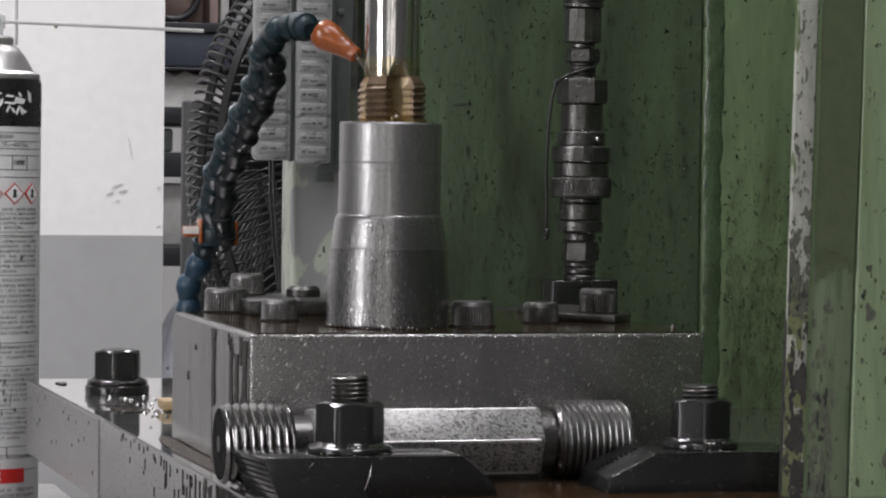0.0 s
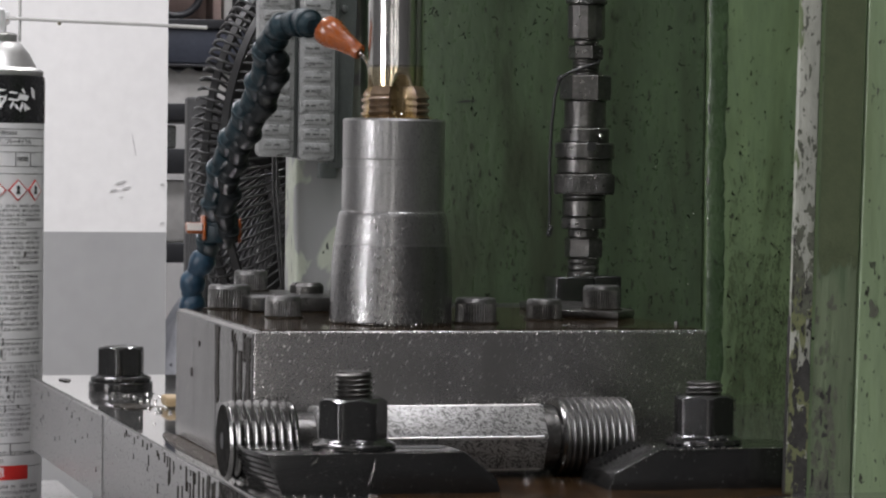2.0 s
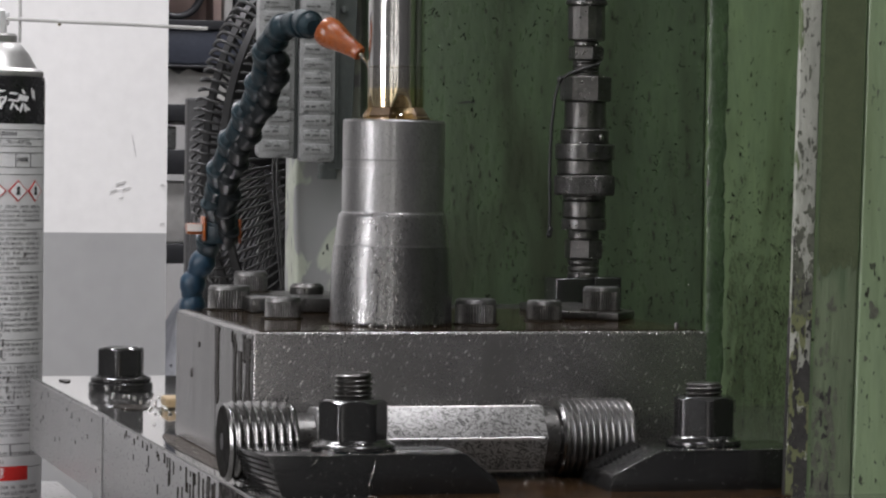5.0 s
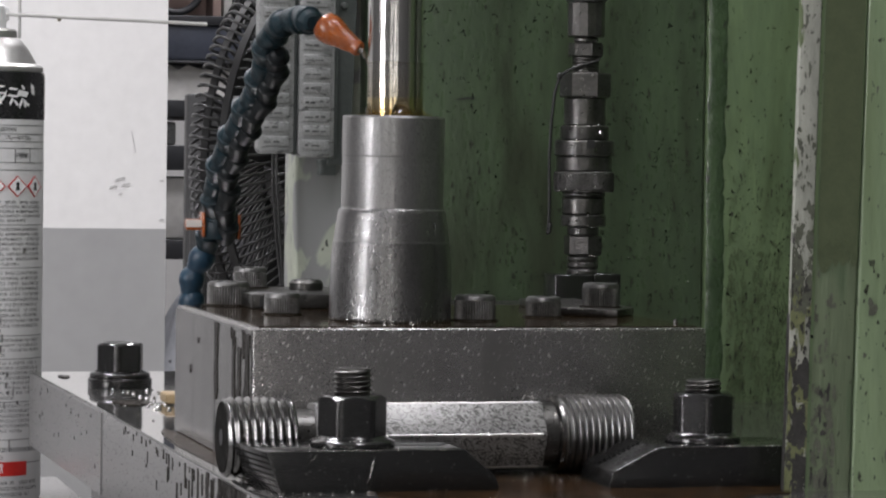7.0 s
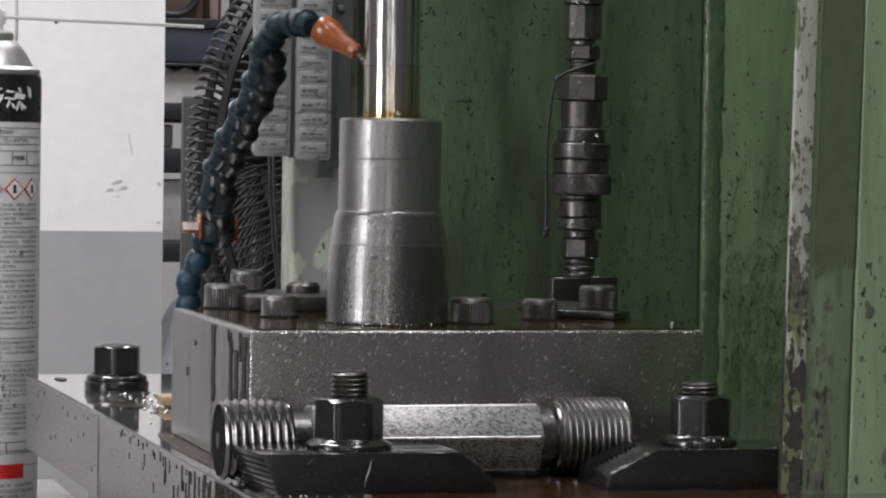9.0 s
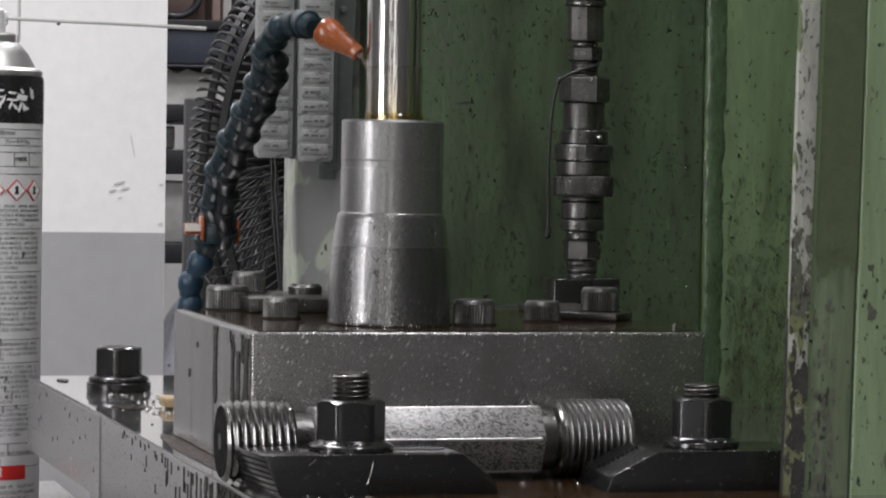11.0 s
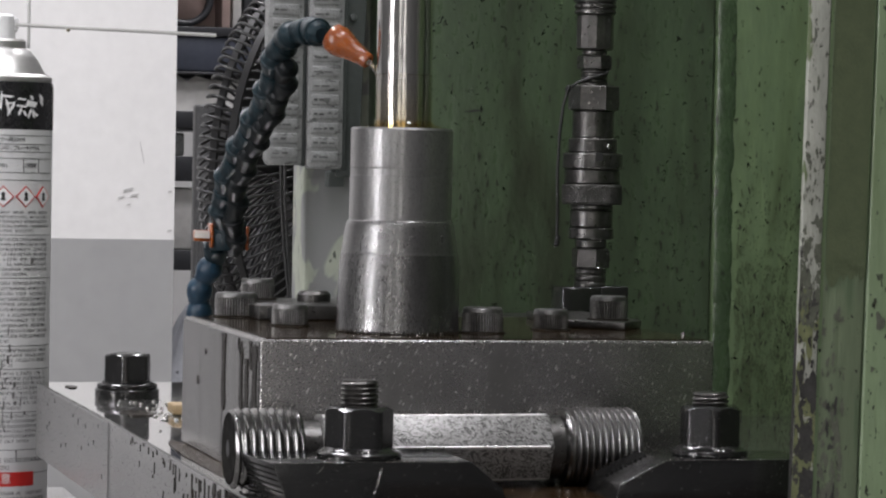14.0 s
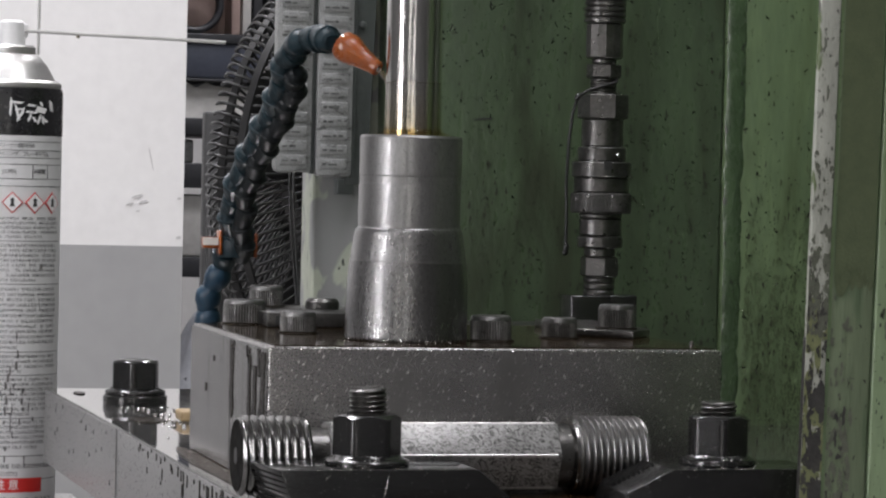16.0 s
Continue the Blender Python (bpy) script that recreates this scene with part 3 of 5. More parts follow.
def fixture():
    f = thing("fixture_block", (0, 0, DECK), "scratched steel fixture block, oily on top, on the table", "fixture block")
    h = TOP - DECK
    part("body", box((0.0, 0.0, 0.0), (0.2062, 0.195, h), 0.0012, 3), BLOCK, f)
    part("side_face", box((-0.0006, 0.0012, 0.0012), (-0.0002, 0.1938, h - 0.0013)), SIDE, f, "smooth grey side")
    part("joint_line", box((-0.0008, 0.0865, 0.001), (0.0002, 0.0869, h - 0.002)), INK, f)
    drips([(0.082, h - 0.002, 0.034, 0.012), (0.039, h - 0.006, 0.029, 0.007), (0.027, h - 0.010, 0.025, 0.009), (0.011, h - 0.003, 0.031, 0.016), (0.018, h - 0.002, 0.012, 0.008), 
               (0.040, h - 0.003, 0.006, 0.004), (0.150, h - 0.026, 0.004, 0.004), (0.046, h - 0.002, 0.005, 0.002), (0.130, h - 0.012, 0.0025, 0.003)], f, pose(-0.0010, 0, 0))
    part("oil_film", box((0.003, 0.003, h + 0.0001), (0.203, 0.192, h + 0.0006)), TOPOIL, f, "thin brown oil film")
    part("dowel_pin", lathe([(0.0011, 0), (0.0011, 0.0018), (0.0008, 0.0024)], 12), FITTING, f, "", pose(0.2015, 0.028, h))
    # the part being threaded
    s = thing("steel_sleeve", (0.0741, 0.056, TOP + 0.0007), "turned steel sleeve with a stepped, swelling foot", "workpiece")
    s.rotation_euler = (0, radians(0.45), 0)
    low = [(0.0276, 0.0), (0.0280, 0.0010), (0.0279, 0.0042), (0.0278, 0.0160), (0.0276, 0.0215), (0.0273, 0.0275), (0.0269, 0.0330), (0.02665, 0.0350),
           (0.0263, 0.0362), (0.0258, 0.0400), (0.0251, 0.0450), (0.0245, 0.0485), (0.0240, 0.0499), (0.0234, 0.0504)]
    up = [(0.0233, 0.0505), (0.02315, 0.0512), (0.0232, 0.0530), (0.0232, 0.0700), (0.02305, 0.0708), (0.02305, 0.0735), (0.0232, 0.0743), (0.02325, 0.0912), (0.0227, 0.0922)]
    part("foot", ring(low[:8], [(0.0166, 0.0), (0.0166, 0.0350)], 128, 7), FOOT, s, "foot in the darkest of three steel tones")
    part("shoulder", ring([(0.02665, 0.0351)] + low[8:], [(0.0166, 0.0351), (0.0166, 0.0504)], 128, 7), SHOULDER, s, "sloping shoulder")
    part("neck", ring(up, [(0.0166, 0.0505), (0.0166, 0.0908), (0.0174, 0.0922)], 128, 7), SLEEVE, s)


fixture()


def socket_bolt(place, r=0.0093, h=0.0115, turn=0.0):
    b = thing("socket_head_bolt", place, "knurled steel socket head bolt", "bolt", "bolts on the fixture block", turn=turn)
    n = 180
    verts, faces = [], []
    rows_ = [(0.97, 0.0, 0), (1.0, 0.0005, 1), (1.0, h - 0.0026, 1), (0.985, h - 0.0022, 0), (0.975, h - 0.0012, 0), (0.93, h - 0.0003, 0), (0.87, h, 0)]
    for f, z, k in rows_:
        for i in range(n):
            a = 2 * math.pi * i / n
            q = r * f * (0.95 if (k and i % 4 > 1) else 1.0)
            verts.append((q * math.cos(a), q * math.sin(a), z))
    for k in range(len(rows_) - 1):
        for i in range(n):
            j = (i + 1) % n
            faces.append((k * n + i, k * n + j, (k + 1) * n + j, (k + 1) * n + i))
    faces.append(tuple(range(n)))
    o = len(verts)
    for z, q in ((h, 0.50), (h - 0.005, 0.50)):   # hexagon socket
        for i in range(n):
            a = 2 * math.pi * i / n
            w = q * r / math.cos((a % (math.pi / 3)) - math.pi / 6) * 0.9
            verts.append((w * math.cos(a), w * math.sin(a), z))
    last = (len(rows_) - 1) * n
    for i in range(n):
        j = (i + 1) % n
        faces += [(last + i, last + j, o + j, o + i), (o + i, o + j, o + n + j, o + n + i)]
    faces.append(tuple(range(o + n, o + 2 * n)))
    head = part("head", mesh_of("head", verts, faces, 35), BOLT, b)
    head.data.materials.append(OIL)   # groove faces of the knurl coloured darker so that they show
    for f in head.data.polygons:
        if abs(f.normal.z) < 0.3 and 0.0004 < f.center.z < h - 0.002 and math.hypot(f.center.x, f.center.y) < r * 0.955 and math.hypot(f.center.x, f.center.y) > r * 0.8:
            f.material_index = 1
    part("oil_ring", lathe([(r + 0.0014, 0.0), (r + 0.0011, 0.0006), (r * 0.9, 0.0009)], 32), OIL, b, "ring of dark oil")
    return b


def bolts():
    z = TOP + 0.0007
    socket_bolt((0.0236, 0.1835, z), 0.0104, 0.0118)
    socket_bolt((0.0340, 0.103, z), 0.0084, 0.0100)
    socket_bolt((0.1125, 0.050, z), 0.0094, 0.0115)
    socket_bolt((0.1537, 0.079, z), 0.0083, 0.0095)
    bar = thing("clamp_strap", (0, 0, z), "flat dark steel strap with a slot on the fixture block", "strap", "clamp straps")
    part("strap", prism([(0.0285, 0.150), (0.100, 0.150), (0.100, 0.232), (0.0285, 0.232)], "z", 0.0, 0.007, 0.0008), FITDARK, bar)
    part("slot", box((0.0325, 0.1492, 0.0012), (0.0425, 0.1505, 0.0056)), INK, bar)
    rest = thing("spacer_block", (0, 0, DECK), "dark steel spacer block behind the fixture block", "spacer")
    part("body", box((0.030, 0.1975, 0.0), (0.20, 0.238, z - DECK - 0.0001), 0.001), FITDARK, rest)
    nut = thing("low_nut", (0.0650, 0.195, z + 0.0071), "low round grey nut on the strap", "nut")
    part("body", lathe([(0.0085, 0), (0.0085, 0.0035), (0.0070, 0.0052)], 32), FITDARK, nut)
    socket_bolt((0.0405, 0.2150, z + 0.0071), 0.0085, 0.0105)
    bar = thing("clamp_strap", (0, 0, z), "flat oily steel strap beside the coupling", "strap", "clamp straps")
    part("strap", prism([(0.163, 0.100), (0.189, 0.075), (0.2055, 0.100), (0.203, 0.186), (0.173, 0.186)], "z", 0.0, 0.0035, 0.0006), FITTING, bar)
    socket_bolt((0.1880, 0.098, z + 0.0036), 0.0088, 0.0115)


bolts()


# ---- nuts, clamps and the stud on the table ----
def flange_nut(place, label, turn, rise, stud_top, tall=0.0165, washer=0.0, size=1.0):
    b = thing("flange_nut", place, label, "nut", "clamping nuts", turn=turn)
    z = 0.0
    if washer:
        part("washer", lathe([(0.0185, 0), (0.0188, 0.0008), (0.0188, washer - 0.0008), (0.0182, washer)], 48), BLACK, b, "thick black washer")
        z = washer + 0.0001
    part("flange", lathe([(r * size, z + h) for r, h in ((0.0172, 0.0), (0.0177, 0.0005), (0.0177, 0.0019), (0.0172, 0.0026), (0.0158, 0.0031), (0.0146, 0.0038), (0.0138, rise))], 64), BLACK, b)
    R, z2 = 0.0148 * size, z + rise + 0.0001
    part("hexagon", hexagon(R, z2 - 0.001, z2 + tall), BLACK, b)
    if stud_top:
        part("stud", thread(0.0080, 0.0069, 0.002, z2 + tall - 0.001, z2 + tall + stud_top, 40), FITTING, b, "oily threaded stud end")
    else:
        part("bore", ring([(0.0102, z2 + tall), (0.0102, z2 + tall + 0.0003)], [(0.0082, z2 + tall), (0.0082, z2 + tall + 0.0003)], 32), BOLT, b)
        part("hole", lathe([(0.0081, z2 + tall), (0.0081, z2 + tall + 0.0001)], 32), INK, b)
    return b


def skewed(me):
    """The serrated end is cut aslant: its far corner reaches further out."""
    for v in me.vertices:
        if v.co.x < 0.02:
            v.co.x -= 0.0055 * (v.co.y + 0.082) / 0.042
    return me


def clamps():
    c = thing("clamp_bar", (0, 0, DECK), "black oily steel clamp bar with a serrated end", "clamp", "clamp bars")
    part("body", skewed(prism([(-0.0035, 0.0), (0.088, 0.0), (0.0862, 0.006), (0.0725, 0.0175), (-0.0105, 0.0175)], "y", -0.082, -0.040, 0.0007)), BLACK, c)
    for k in range(6):   # serrations on the end
        z = 0.0158 - k * 0.0024
        x = -0.0103 + 0.0070 * (0.0172 - z) / 0.0172
        part("tooth", skewed(prism([(x + 0.0008, z - 0.0016), (x - 0.0001, z - 0.0011), (x + 0.0004, z)], "y", -0.081, -0.040)), SCALE, c)
    part("slot", prism([(0.044, -0.066), (0.066, -0.066), (0.070, -0.061), (0.066, -0.056), (0.044, -0.056)], "z", 0.0176, 0.0178), INK, c)
    c = thing("clamp_bar", (0, 0, DECK), "black oily steel clamp bar with a wedge nose", "clamp", "clamp bars")
    part("body", prism([(0.134, 0.0), (0.222, 0.0), (0.222, 0.0175), (0.157, 0.0175), (0.1365, 0.0075)], "y", -0.082, -0.042, 0.0007), BLACK, c)
    for k in range(9):
        x = 0.1375 + k * 0.0021
        z = 0.0081 + (x - 0.1375) * 0.47
        part("tooth", prism([(x, z), (x + 0.001, z + 0.0017), (x + 0.002, z + 0.0010)], "y", -0.057, -0.0425), BLACK, c)
    for x, z, ln in ((0.0345, 0.0150, 0.0105), (0.0105, 0.0160, 0.0030)):   # bright runs of oil down the front
        run = [(x - 0.0028 * (q / 8) ** 1.4, -0.0823, z - ln * q / 8) for q in range(9)]
        part("oil_run", tube(run, [0.00010 + 0.00010 * math.sin(math.pi * q / 8) for q in range(9)], 6), BEAD, bpy.data.objects["clamp_bar"], "bright run of oil")
    flange_nut((0.0297, -0.062, DECK + 0.0176), "black oily flange nut on a threaded stud", -7, 0.0045, 0.0108)
    flange_nut((0.1826, -0.062, DECK + 0.0176), "black oily flange nut on a short stud", 21, 0.0045, 0.0055, size=0.92)
    flange_nut((0.0150, 0.478, DECK), "tall black flange nut mirrored in the oily table", 15, 0.0030, 0, 0.0172, 0.0055)


clamps()


def stud_rod():
    s = thing("threaded_rod", (0, -0.0205, DECK + 0.0175), "bright steel rod with a hexagon body and threaded ends", "threaded rod")
    turn = pose(0, 0, 0, 0, 90, 0)

    def along(me):
        return moved(me, turn)
    part("thread_end", along(thread(0.0172, 0.0157, 0.0036, -0.0168, 0.0128, 72, 0.002)), STUD, s, "", pose(0, 0, 0))
    part("end_face", along(lathe([(0.0150, -0.0172), (0.0153, -0.0167)], 40)), SCALE, s, "dark end face")
    part("end_hole", along(lathe([(0.0035, -0.0174), (0.0035, -0.0170)], 20)), INK, s)
    part("neck", along(lathe([(0.0118, 0.0120), (0.0118, 0.0225)], 40)), FITDARK, s)
    part("hexagon_body", prism([(0.0165 * math.sin(radians(25.4 + 60 * k)), -0.0165 * math.cos(radians(25.4 + 60 * k))) for k in range(6)], "x", 0.0214, 0.1220, 0.0013), HEXROD, s, "streaked with dark oil")
    for k in (3, 4, 5):   # three arrises lined with brighter steel
        a = radians(25.4 + 60 * k)
        part("bright_edge", tube([(0.0235, 0.01545 * math.sin(a), -0.01545 * math.cos(a)), (0.1200, 0.01545 * math.sin(a), -0.01545 * math.cos(a))], 0.0009, 8), RODEDGE, s, "brighter steel along the edge")
    part("neck", along(lathe([(0.0138, 0.1212), (0.0138, 0.1302)], 40)), FITDARK, s)
    part("collar", along(lathe([(0.0150, 0.1278), (0.0166, 0.1286), (0.0168, 0.1300), (0.0160, 0.1306)], 48)), STUD, s, "bright turned collar")
    part("thread_end", along(thread(0.0172, 0.0155, 0.0029, 0.1300, 0.1618, 64, 0.002)), STUDDARK, s, "oily thread")


stud_rod()


def beads(host, spots_):
    """Small drops of oil, too many to count: place and radius."""
    verts, faces = [], []
    for (x, y, z), r in spots_:
        o = len(verts)
        for lat in (-0.9, -0.35, 0.35, 0.9):
            for k in range(7):
                a = 2 * math.pi * k / 7
                verts.append((x + r * math.cos(lat) * math.cos(a), y + r * math.cos(lat) * math.sin(a), z + r * math.sin(lat)))
        for q in range(3):
            for k in range(7):
                j = (k + 1) % 7
                faces.append((o + q * 7 + k, o + q * 7 + j, o + q * 7 + 7 + j, o + q * 7 + 7 + k))
        faces += [tuple(range(o, o + 7)), tuple(range(o + 21, o + 28))]
    tagged(part("oil_bead", mesh_of("beads", verts, faces, 60), BEAD, host, "fine beads of oil"), kind="stuff")


def all_beads():
    rng = random.Random(21)
    ob = bpy.data.objects
    spots_ = []
    for _ in range(170):
        a, z = radians(-105 + rng.gauss(0, 38)), 0.0005 + abs(rng.gauss(0, 0.016))
        r = 0.0275 - z * 0.034 if z < 0.033 else 0.0263 - (z - 0.033) * 0.17
        if z < 0.047:
            spots_.append(((r * math.cos(a), r * math.sin(a), z), rng.uniform(0.0001, 0.0003)))
    for _ in range(60):
        a = radians(-105 + rng.gauss(0, 50))
        spots_.append(((0.0276 * math.cos(a), 0.0276 * math.sin(a), rng.uniform(0, 0.0012)), rng.uniform(0.0003, 0.0006)))
    beads(ob["steel_sleeve"], spots_)
    h = TOP - DECK
    spots_ = [((rng.uniform(0.003, 0.204), -0.0001, h - rng.uniform(0.0, 0.0014)), rng.uniform(0.00015, 0.0004)) for _ in range(260)]
    spots_ += [((rng.uniform(0.003, 0.204), 0.0, h - rng.uniform(0.002, 0.04)), rng.uniform(0.0001, 0.00022)) for _ in range(180)]
    beads(ob["fixture_block"], spots_)
    for name, lo, hi in (("clamp_bar", -0.010, 0.072), ("clamp_bar.001", 0.157, 0.215)):
        spots_ = [((rng.uniform(lo, hi), -0.0820 + rng.uniform(-0.0002, 0.0008), 0.0174), rng.uniform(0.00012, 0.00035)) for _ in range(60)]
        spots_ += [((rng.uniform(lo, hi), rng.uniform(-0.08, -0.045), 0.0175), rng.uniform(0.00012, 0.0003)) for _ in range(30)]
        if lo > 0.1:   # along the edges of the wedge nose
            for _ in range(45):
                u = rng.random()
                spots_.append(((0.1365 + 0.0205 * u, -0.0819, 0.0075 + 0.0100 * u), rng.uniform(0.00012, 0.0004)))
        spots_ += [((rng.uniform(lo, hi), -0.0822, 0.0004), rng.uniform(0.0002, 0.0005)) for _ in range(18)]
        beads(ob[name], spots_)
    for name in ("flange_nut", "flange_nut.001"):
        spots_ = [((0.0156 * math.cos(a), 0.0156 * math.sin(a), 0.0031), rng.uniform(0.0003, 0.0009)) for a in [radians(-105 + rng.uniform(-40, 40)) for _ in range(4)]]
        spots_ += [((0.0180 * math.cos(a), 0.0180 * math.sin(a), 0.0003), rng.uniform(0.00015, 0.0004)) for a in [radians(-90 + rng.uniform(-80, 80)) for _ in range(9)]]
        beads(ob[name], spots_)
    spots_ = [((rng.uniform(0.07, 0.165), rng.uniform(-0.05, -0.005), 0.0006), rng.uniform(0.0003, 0.0008)) for _ in range(60)]
    spots_ += [((rng.uniform(-0.01, 0.03), rng.uniform(0.25, 0.58), 0.0001), rng.uniform(0.0004, 0.0009)) for _ in range(14)]
    spots_ += [((rng.uniform(0.008, 0.03), rng.uniform(0.31, 0.45), 0.0002), rng.uniform(0.0004, 0.0013)) for _ in range(46)]
    beads(ob["machine_table"], spots_)
    spots_ = []
    for ledge, half in ((500, 28), (465, 34), (430, 30), (414, 40), (353, 44), (262, 43), (236, 40), (143, 42), (90, 30)):
        for _ in range(5):
            a = radians(-105 + rng.uniform(-55, 55))
            spots_.append(((half * 0.0003 * math.cos(a), half * 0.0003 * math.sin(a), 0.0129 + (500 - ledge) * 0.0003 + rng.uniform(-0.0004, 0.0006)), rng.uniform(0.0002, 0.0006)))
    beads(ob["hydraulic_coupling"], spots_)
    spots_ = [((rng.uniform(0.23, 0.325), 0.3398, rng.uniform(0.89, 1.02)), rng.uniform(0.0002, 0.0006)) for _ in range(16)]
    spots_ += [((rng.uniform(0.335, 0.40), 0.3355, rng.uniform(0.86, 0.96)), rng.uniform(0.0002, 0.0006)) for _ in range(22)]
    beads(ob["wall_column"], spots_)


def puddles():
    rng = random.Random(8)
    for cx, cy, rx, ry, m, lab in ((0.120, -0.075, 0.10, 0.072, RUST, "brown oil pooled between the clamp bars"),
                                   (-0.0020, 0.080, 0.0090, 0.125, AMBER, "brown oil pooled along the fixture block"),
                                   (-0.0075, 0.556, 0.0032, 0.010, OIL, "small dark oil drop on the table"),
                                   # not oil: a dark reflection in the table top, laid on as a flat spot
                                   (0.004, 0.36, 0.010, 0.016, OIL, "dark reflection beside the nut, laid on as a spot")):
        n = 40
        out = []
        for i in range(n):
            a = 2 * math.pi * i / n
            q = 1 + 0.12 * math.sin(3 * a + rng.random()) + rng.uniform(-0.04, 0.04)
            out.append((cx + rx * q * math.cos(a), cy + ry * q * math.sin(a)))
        p = thing("oil_and_reflection_spot", (0, 0, DECK), lab, "oil", "oil puddles")
        part("film", prism(out, "z", 0.0002, 0.0007), m, p)
    rng = random.Random(5)
    runs, far = [], []
    for k in range(64):   # hairlines and short runs, sparser towards the back
        y = -0.12 + 0.38 * (k / 64) ** 1.3 + rng.uniform(-0.008, 0.008)
        near = max(0.12, min(1.0, (0.22 - y) / 0.26))
        runs.append((y, -0.0014 - rng.uniform(0, 0.003) - (rng.uniform(0.004, 0.016) if rng.random() < 0.35 else 0), rng.uniform(0.003, 0.030) * near, rng.uniform(0.0012, 0.0045) * (0.5 + 0.5 * near)))
    for k in range(26):   # broad runs at the near corner
        runs.append((rng.uniform(-0.12, 0.03), -0.0013, rng.uniform(0.014, 0.044), rng.uniform(0.004, 0.010)))
    for k in range(14):
        far.append((rng.uniform(0.33, 0.58), -rng.uniform(0.004, 0.034), rng.uniform(0.0015, 0.004), 0.0022))
    drips(runs, bpy.data.objects["machine_table"], pose(-0.0159, 0, 0, 0, 0, 0.416))
    drips(far, bpy.data.objects["machine_table"], pose(-0.01345, 0, 0, 0, 0, 0.963))


puddles()


# ---- the turning tap, its oil and the coolant hose ----
AXIS = (0.0752, 0.056)
SLEEVE_TOP = TOP + 0.0007 + 0.0922


def make_tap():
    """Origin on the axis where the thread runs out; the shank goes up, the fluted thread down."""
    tap = thing("threading_tap", (*AXIS, SLEEVE_TOP + 0.0168), "polished steel tap with four flutes, wet with amber oil", "tap")

    def cutter(a, z):
        w = (a + math.pi / 4) % (math.pi / 2) - math.pi / 4
        if z <= 0.004:
            s = ((z + 0.036) / 0.003 - a / (2 * math.pi)) % 1.0
            q = min(1.0, max(0.0, 2.6 * (0.5 - abs(s - 0.5)) - 0.15))
            land = 0.0146 + 0.0013 * q
            if z > -0.001:
                land = min(land, 0.0159 - (z + 0.001) * 0.66)
        else:
            land = 0.0126
        if z > 0.004:
            depth = max(0.0, 1 - (z - 0.001) / 0.0095)
        else:
            depth = 1.0
        half = radians(25) * (0.45 + 0.55 * min(1.0, depth * 1.2)) if depth else 0.001
        u = abs(w) / half
        cut = (land - 0.0088) * depth * (max(0.0, 1 - u ** 3) if u < 1 else 0.0)
        return land - cut
    def wet_flutes(ob):
        ob.data.materials.append(FLUTE)
        for f in ob.data.polygons:
            r = math.hypot(f.center.x, f.center.y)
            f.material_index = 1 if r < (0.0137 if f.center.z < 0 else 0.0120) else 0
    wet_flutes(part("fluted_thread", helical(cutter, 0.003, -0.036, 0.0040, 144, 10, 45), TAPSTEEL, tap, "fluted thread wet with amber oil"))
    wet_flutes(part("flute_runout", grid_turned(cutter, 0.00401, 0.0125, 22, 144, 45), RUNOUT, tap, "flutes running out into the shank"))
    part("shank", lathe([(0.0126, 0.01255), (0.0126, 0.42)], 96), CHROME, tap, "polished shank")
    return tap


TAP = make_tap()


def oil():
    f = thing("oil_film", (*AXIS, SLEEVE_TOP), "amber oil film clinging above the sleeve", "oil")
    for k in range(9):   # thins out upwards
        q, a = 0.72 - 0.68 * (k / 9) ** 0.7, 0.0002 + 0.0026 * k
        m = clear("amber_oil_film", (1 - 0.030 * q, 1 - 0.068 * q, 1 - 0.155 * q), 0.0)
        part("film", ring([(0.01285, a), (0.01285, a + 0.0026)], [(0.01275, a), (0.01275, a + 0.0026)], 64), m, f)
    edge = clear("oil_film_edge", (0.955, 0.94, 0.91), 0.0)
    part("film_edge", ring([(0.01290, 0.0236), (0.01300, 0.0239), (0.01290, 0.0242)], [(0.01275, 0.0236), (0.01275, 0.0242)], 64), edge, f, "upper edge of the film")
    well = clear("amber_oil_bead", (0.96, 0.90, 0.74), 0.08)
    part("welling_oil", ring([(0.0172, 0.0), (0.0170, 0.0007), (0.0160, 0.0011), (0.0146, 0.0015), (0.0136, 0.0022), (0.0131, 0.0032)], [(0.01275, 0.0), (0.01275, 0.0032)], 64), well, f, "amber oil welling up")
    s = thing("oil_stream", (0.0610, 0.0660, 1.0353), "thin stream of oil from the orange nozzle", "oil")
    part("stream", tube([(-0.0008, 0.0004, 0.0006), (0.0015, 0.0003, -0.0014), (0.0032, 0.0006, -0.0038), (0.0046, 0.0010, -0.0075)], [0.0014, 0.0013, 0.0010, 0.0007], 10), WATERY, s)


oil()


def resample(points, step):
    pts, out, left = [Vector(p) for p in points], [], 0.0
    for a, b in zip(pts, pts[1:]):
        d = (b - a).length
        s = left
        while s < d:
            out.append(a.lerp(b, s / d))
            s += step
        left = s - d
    return out


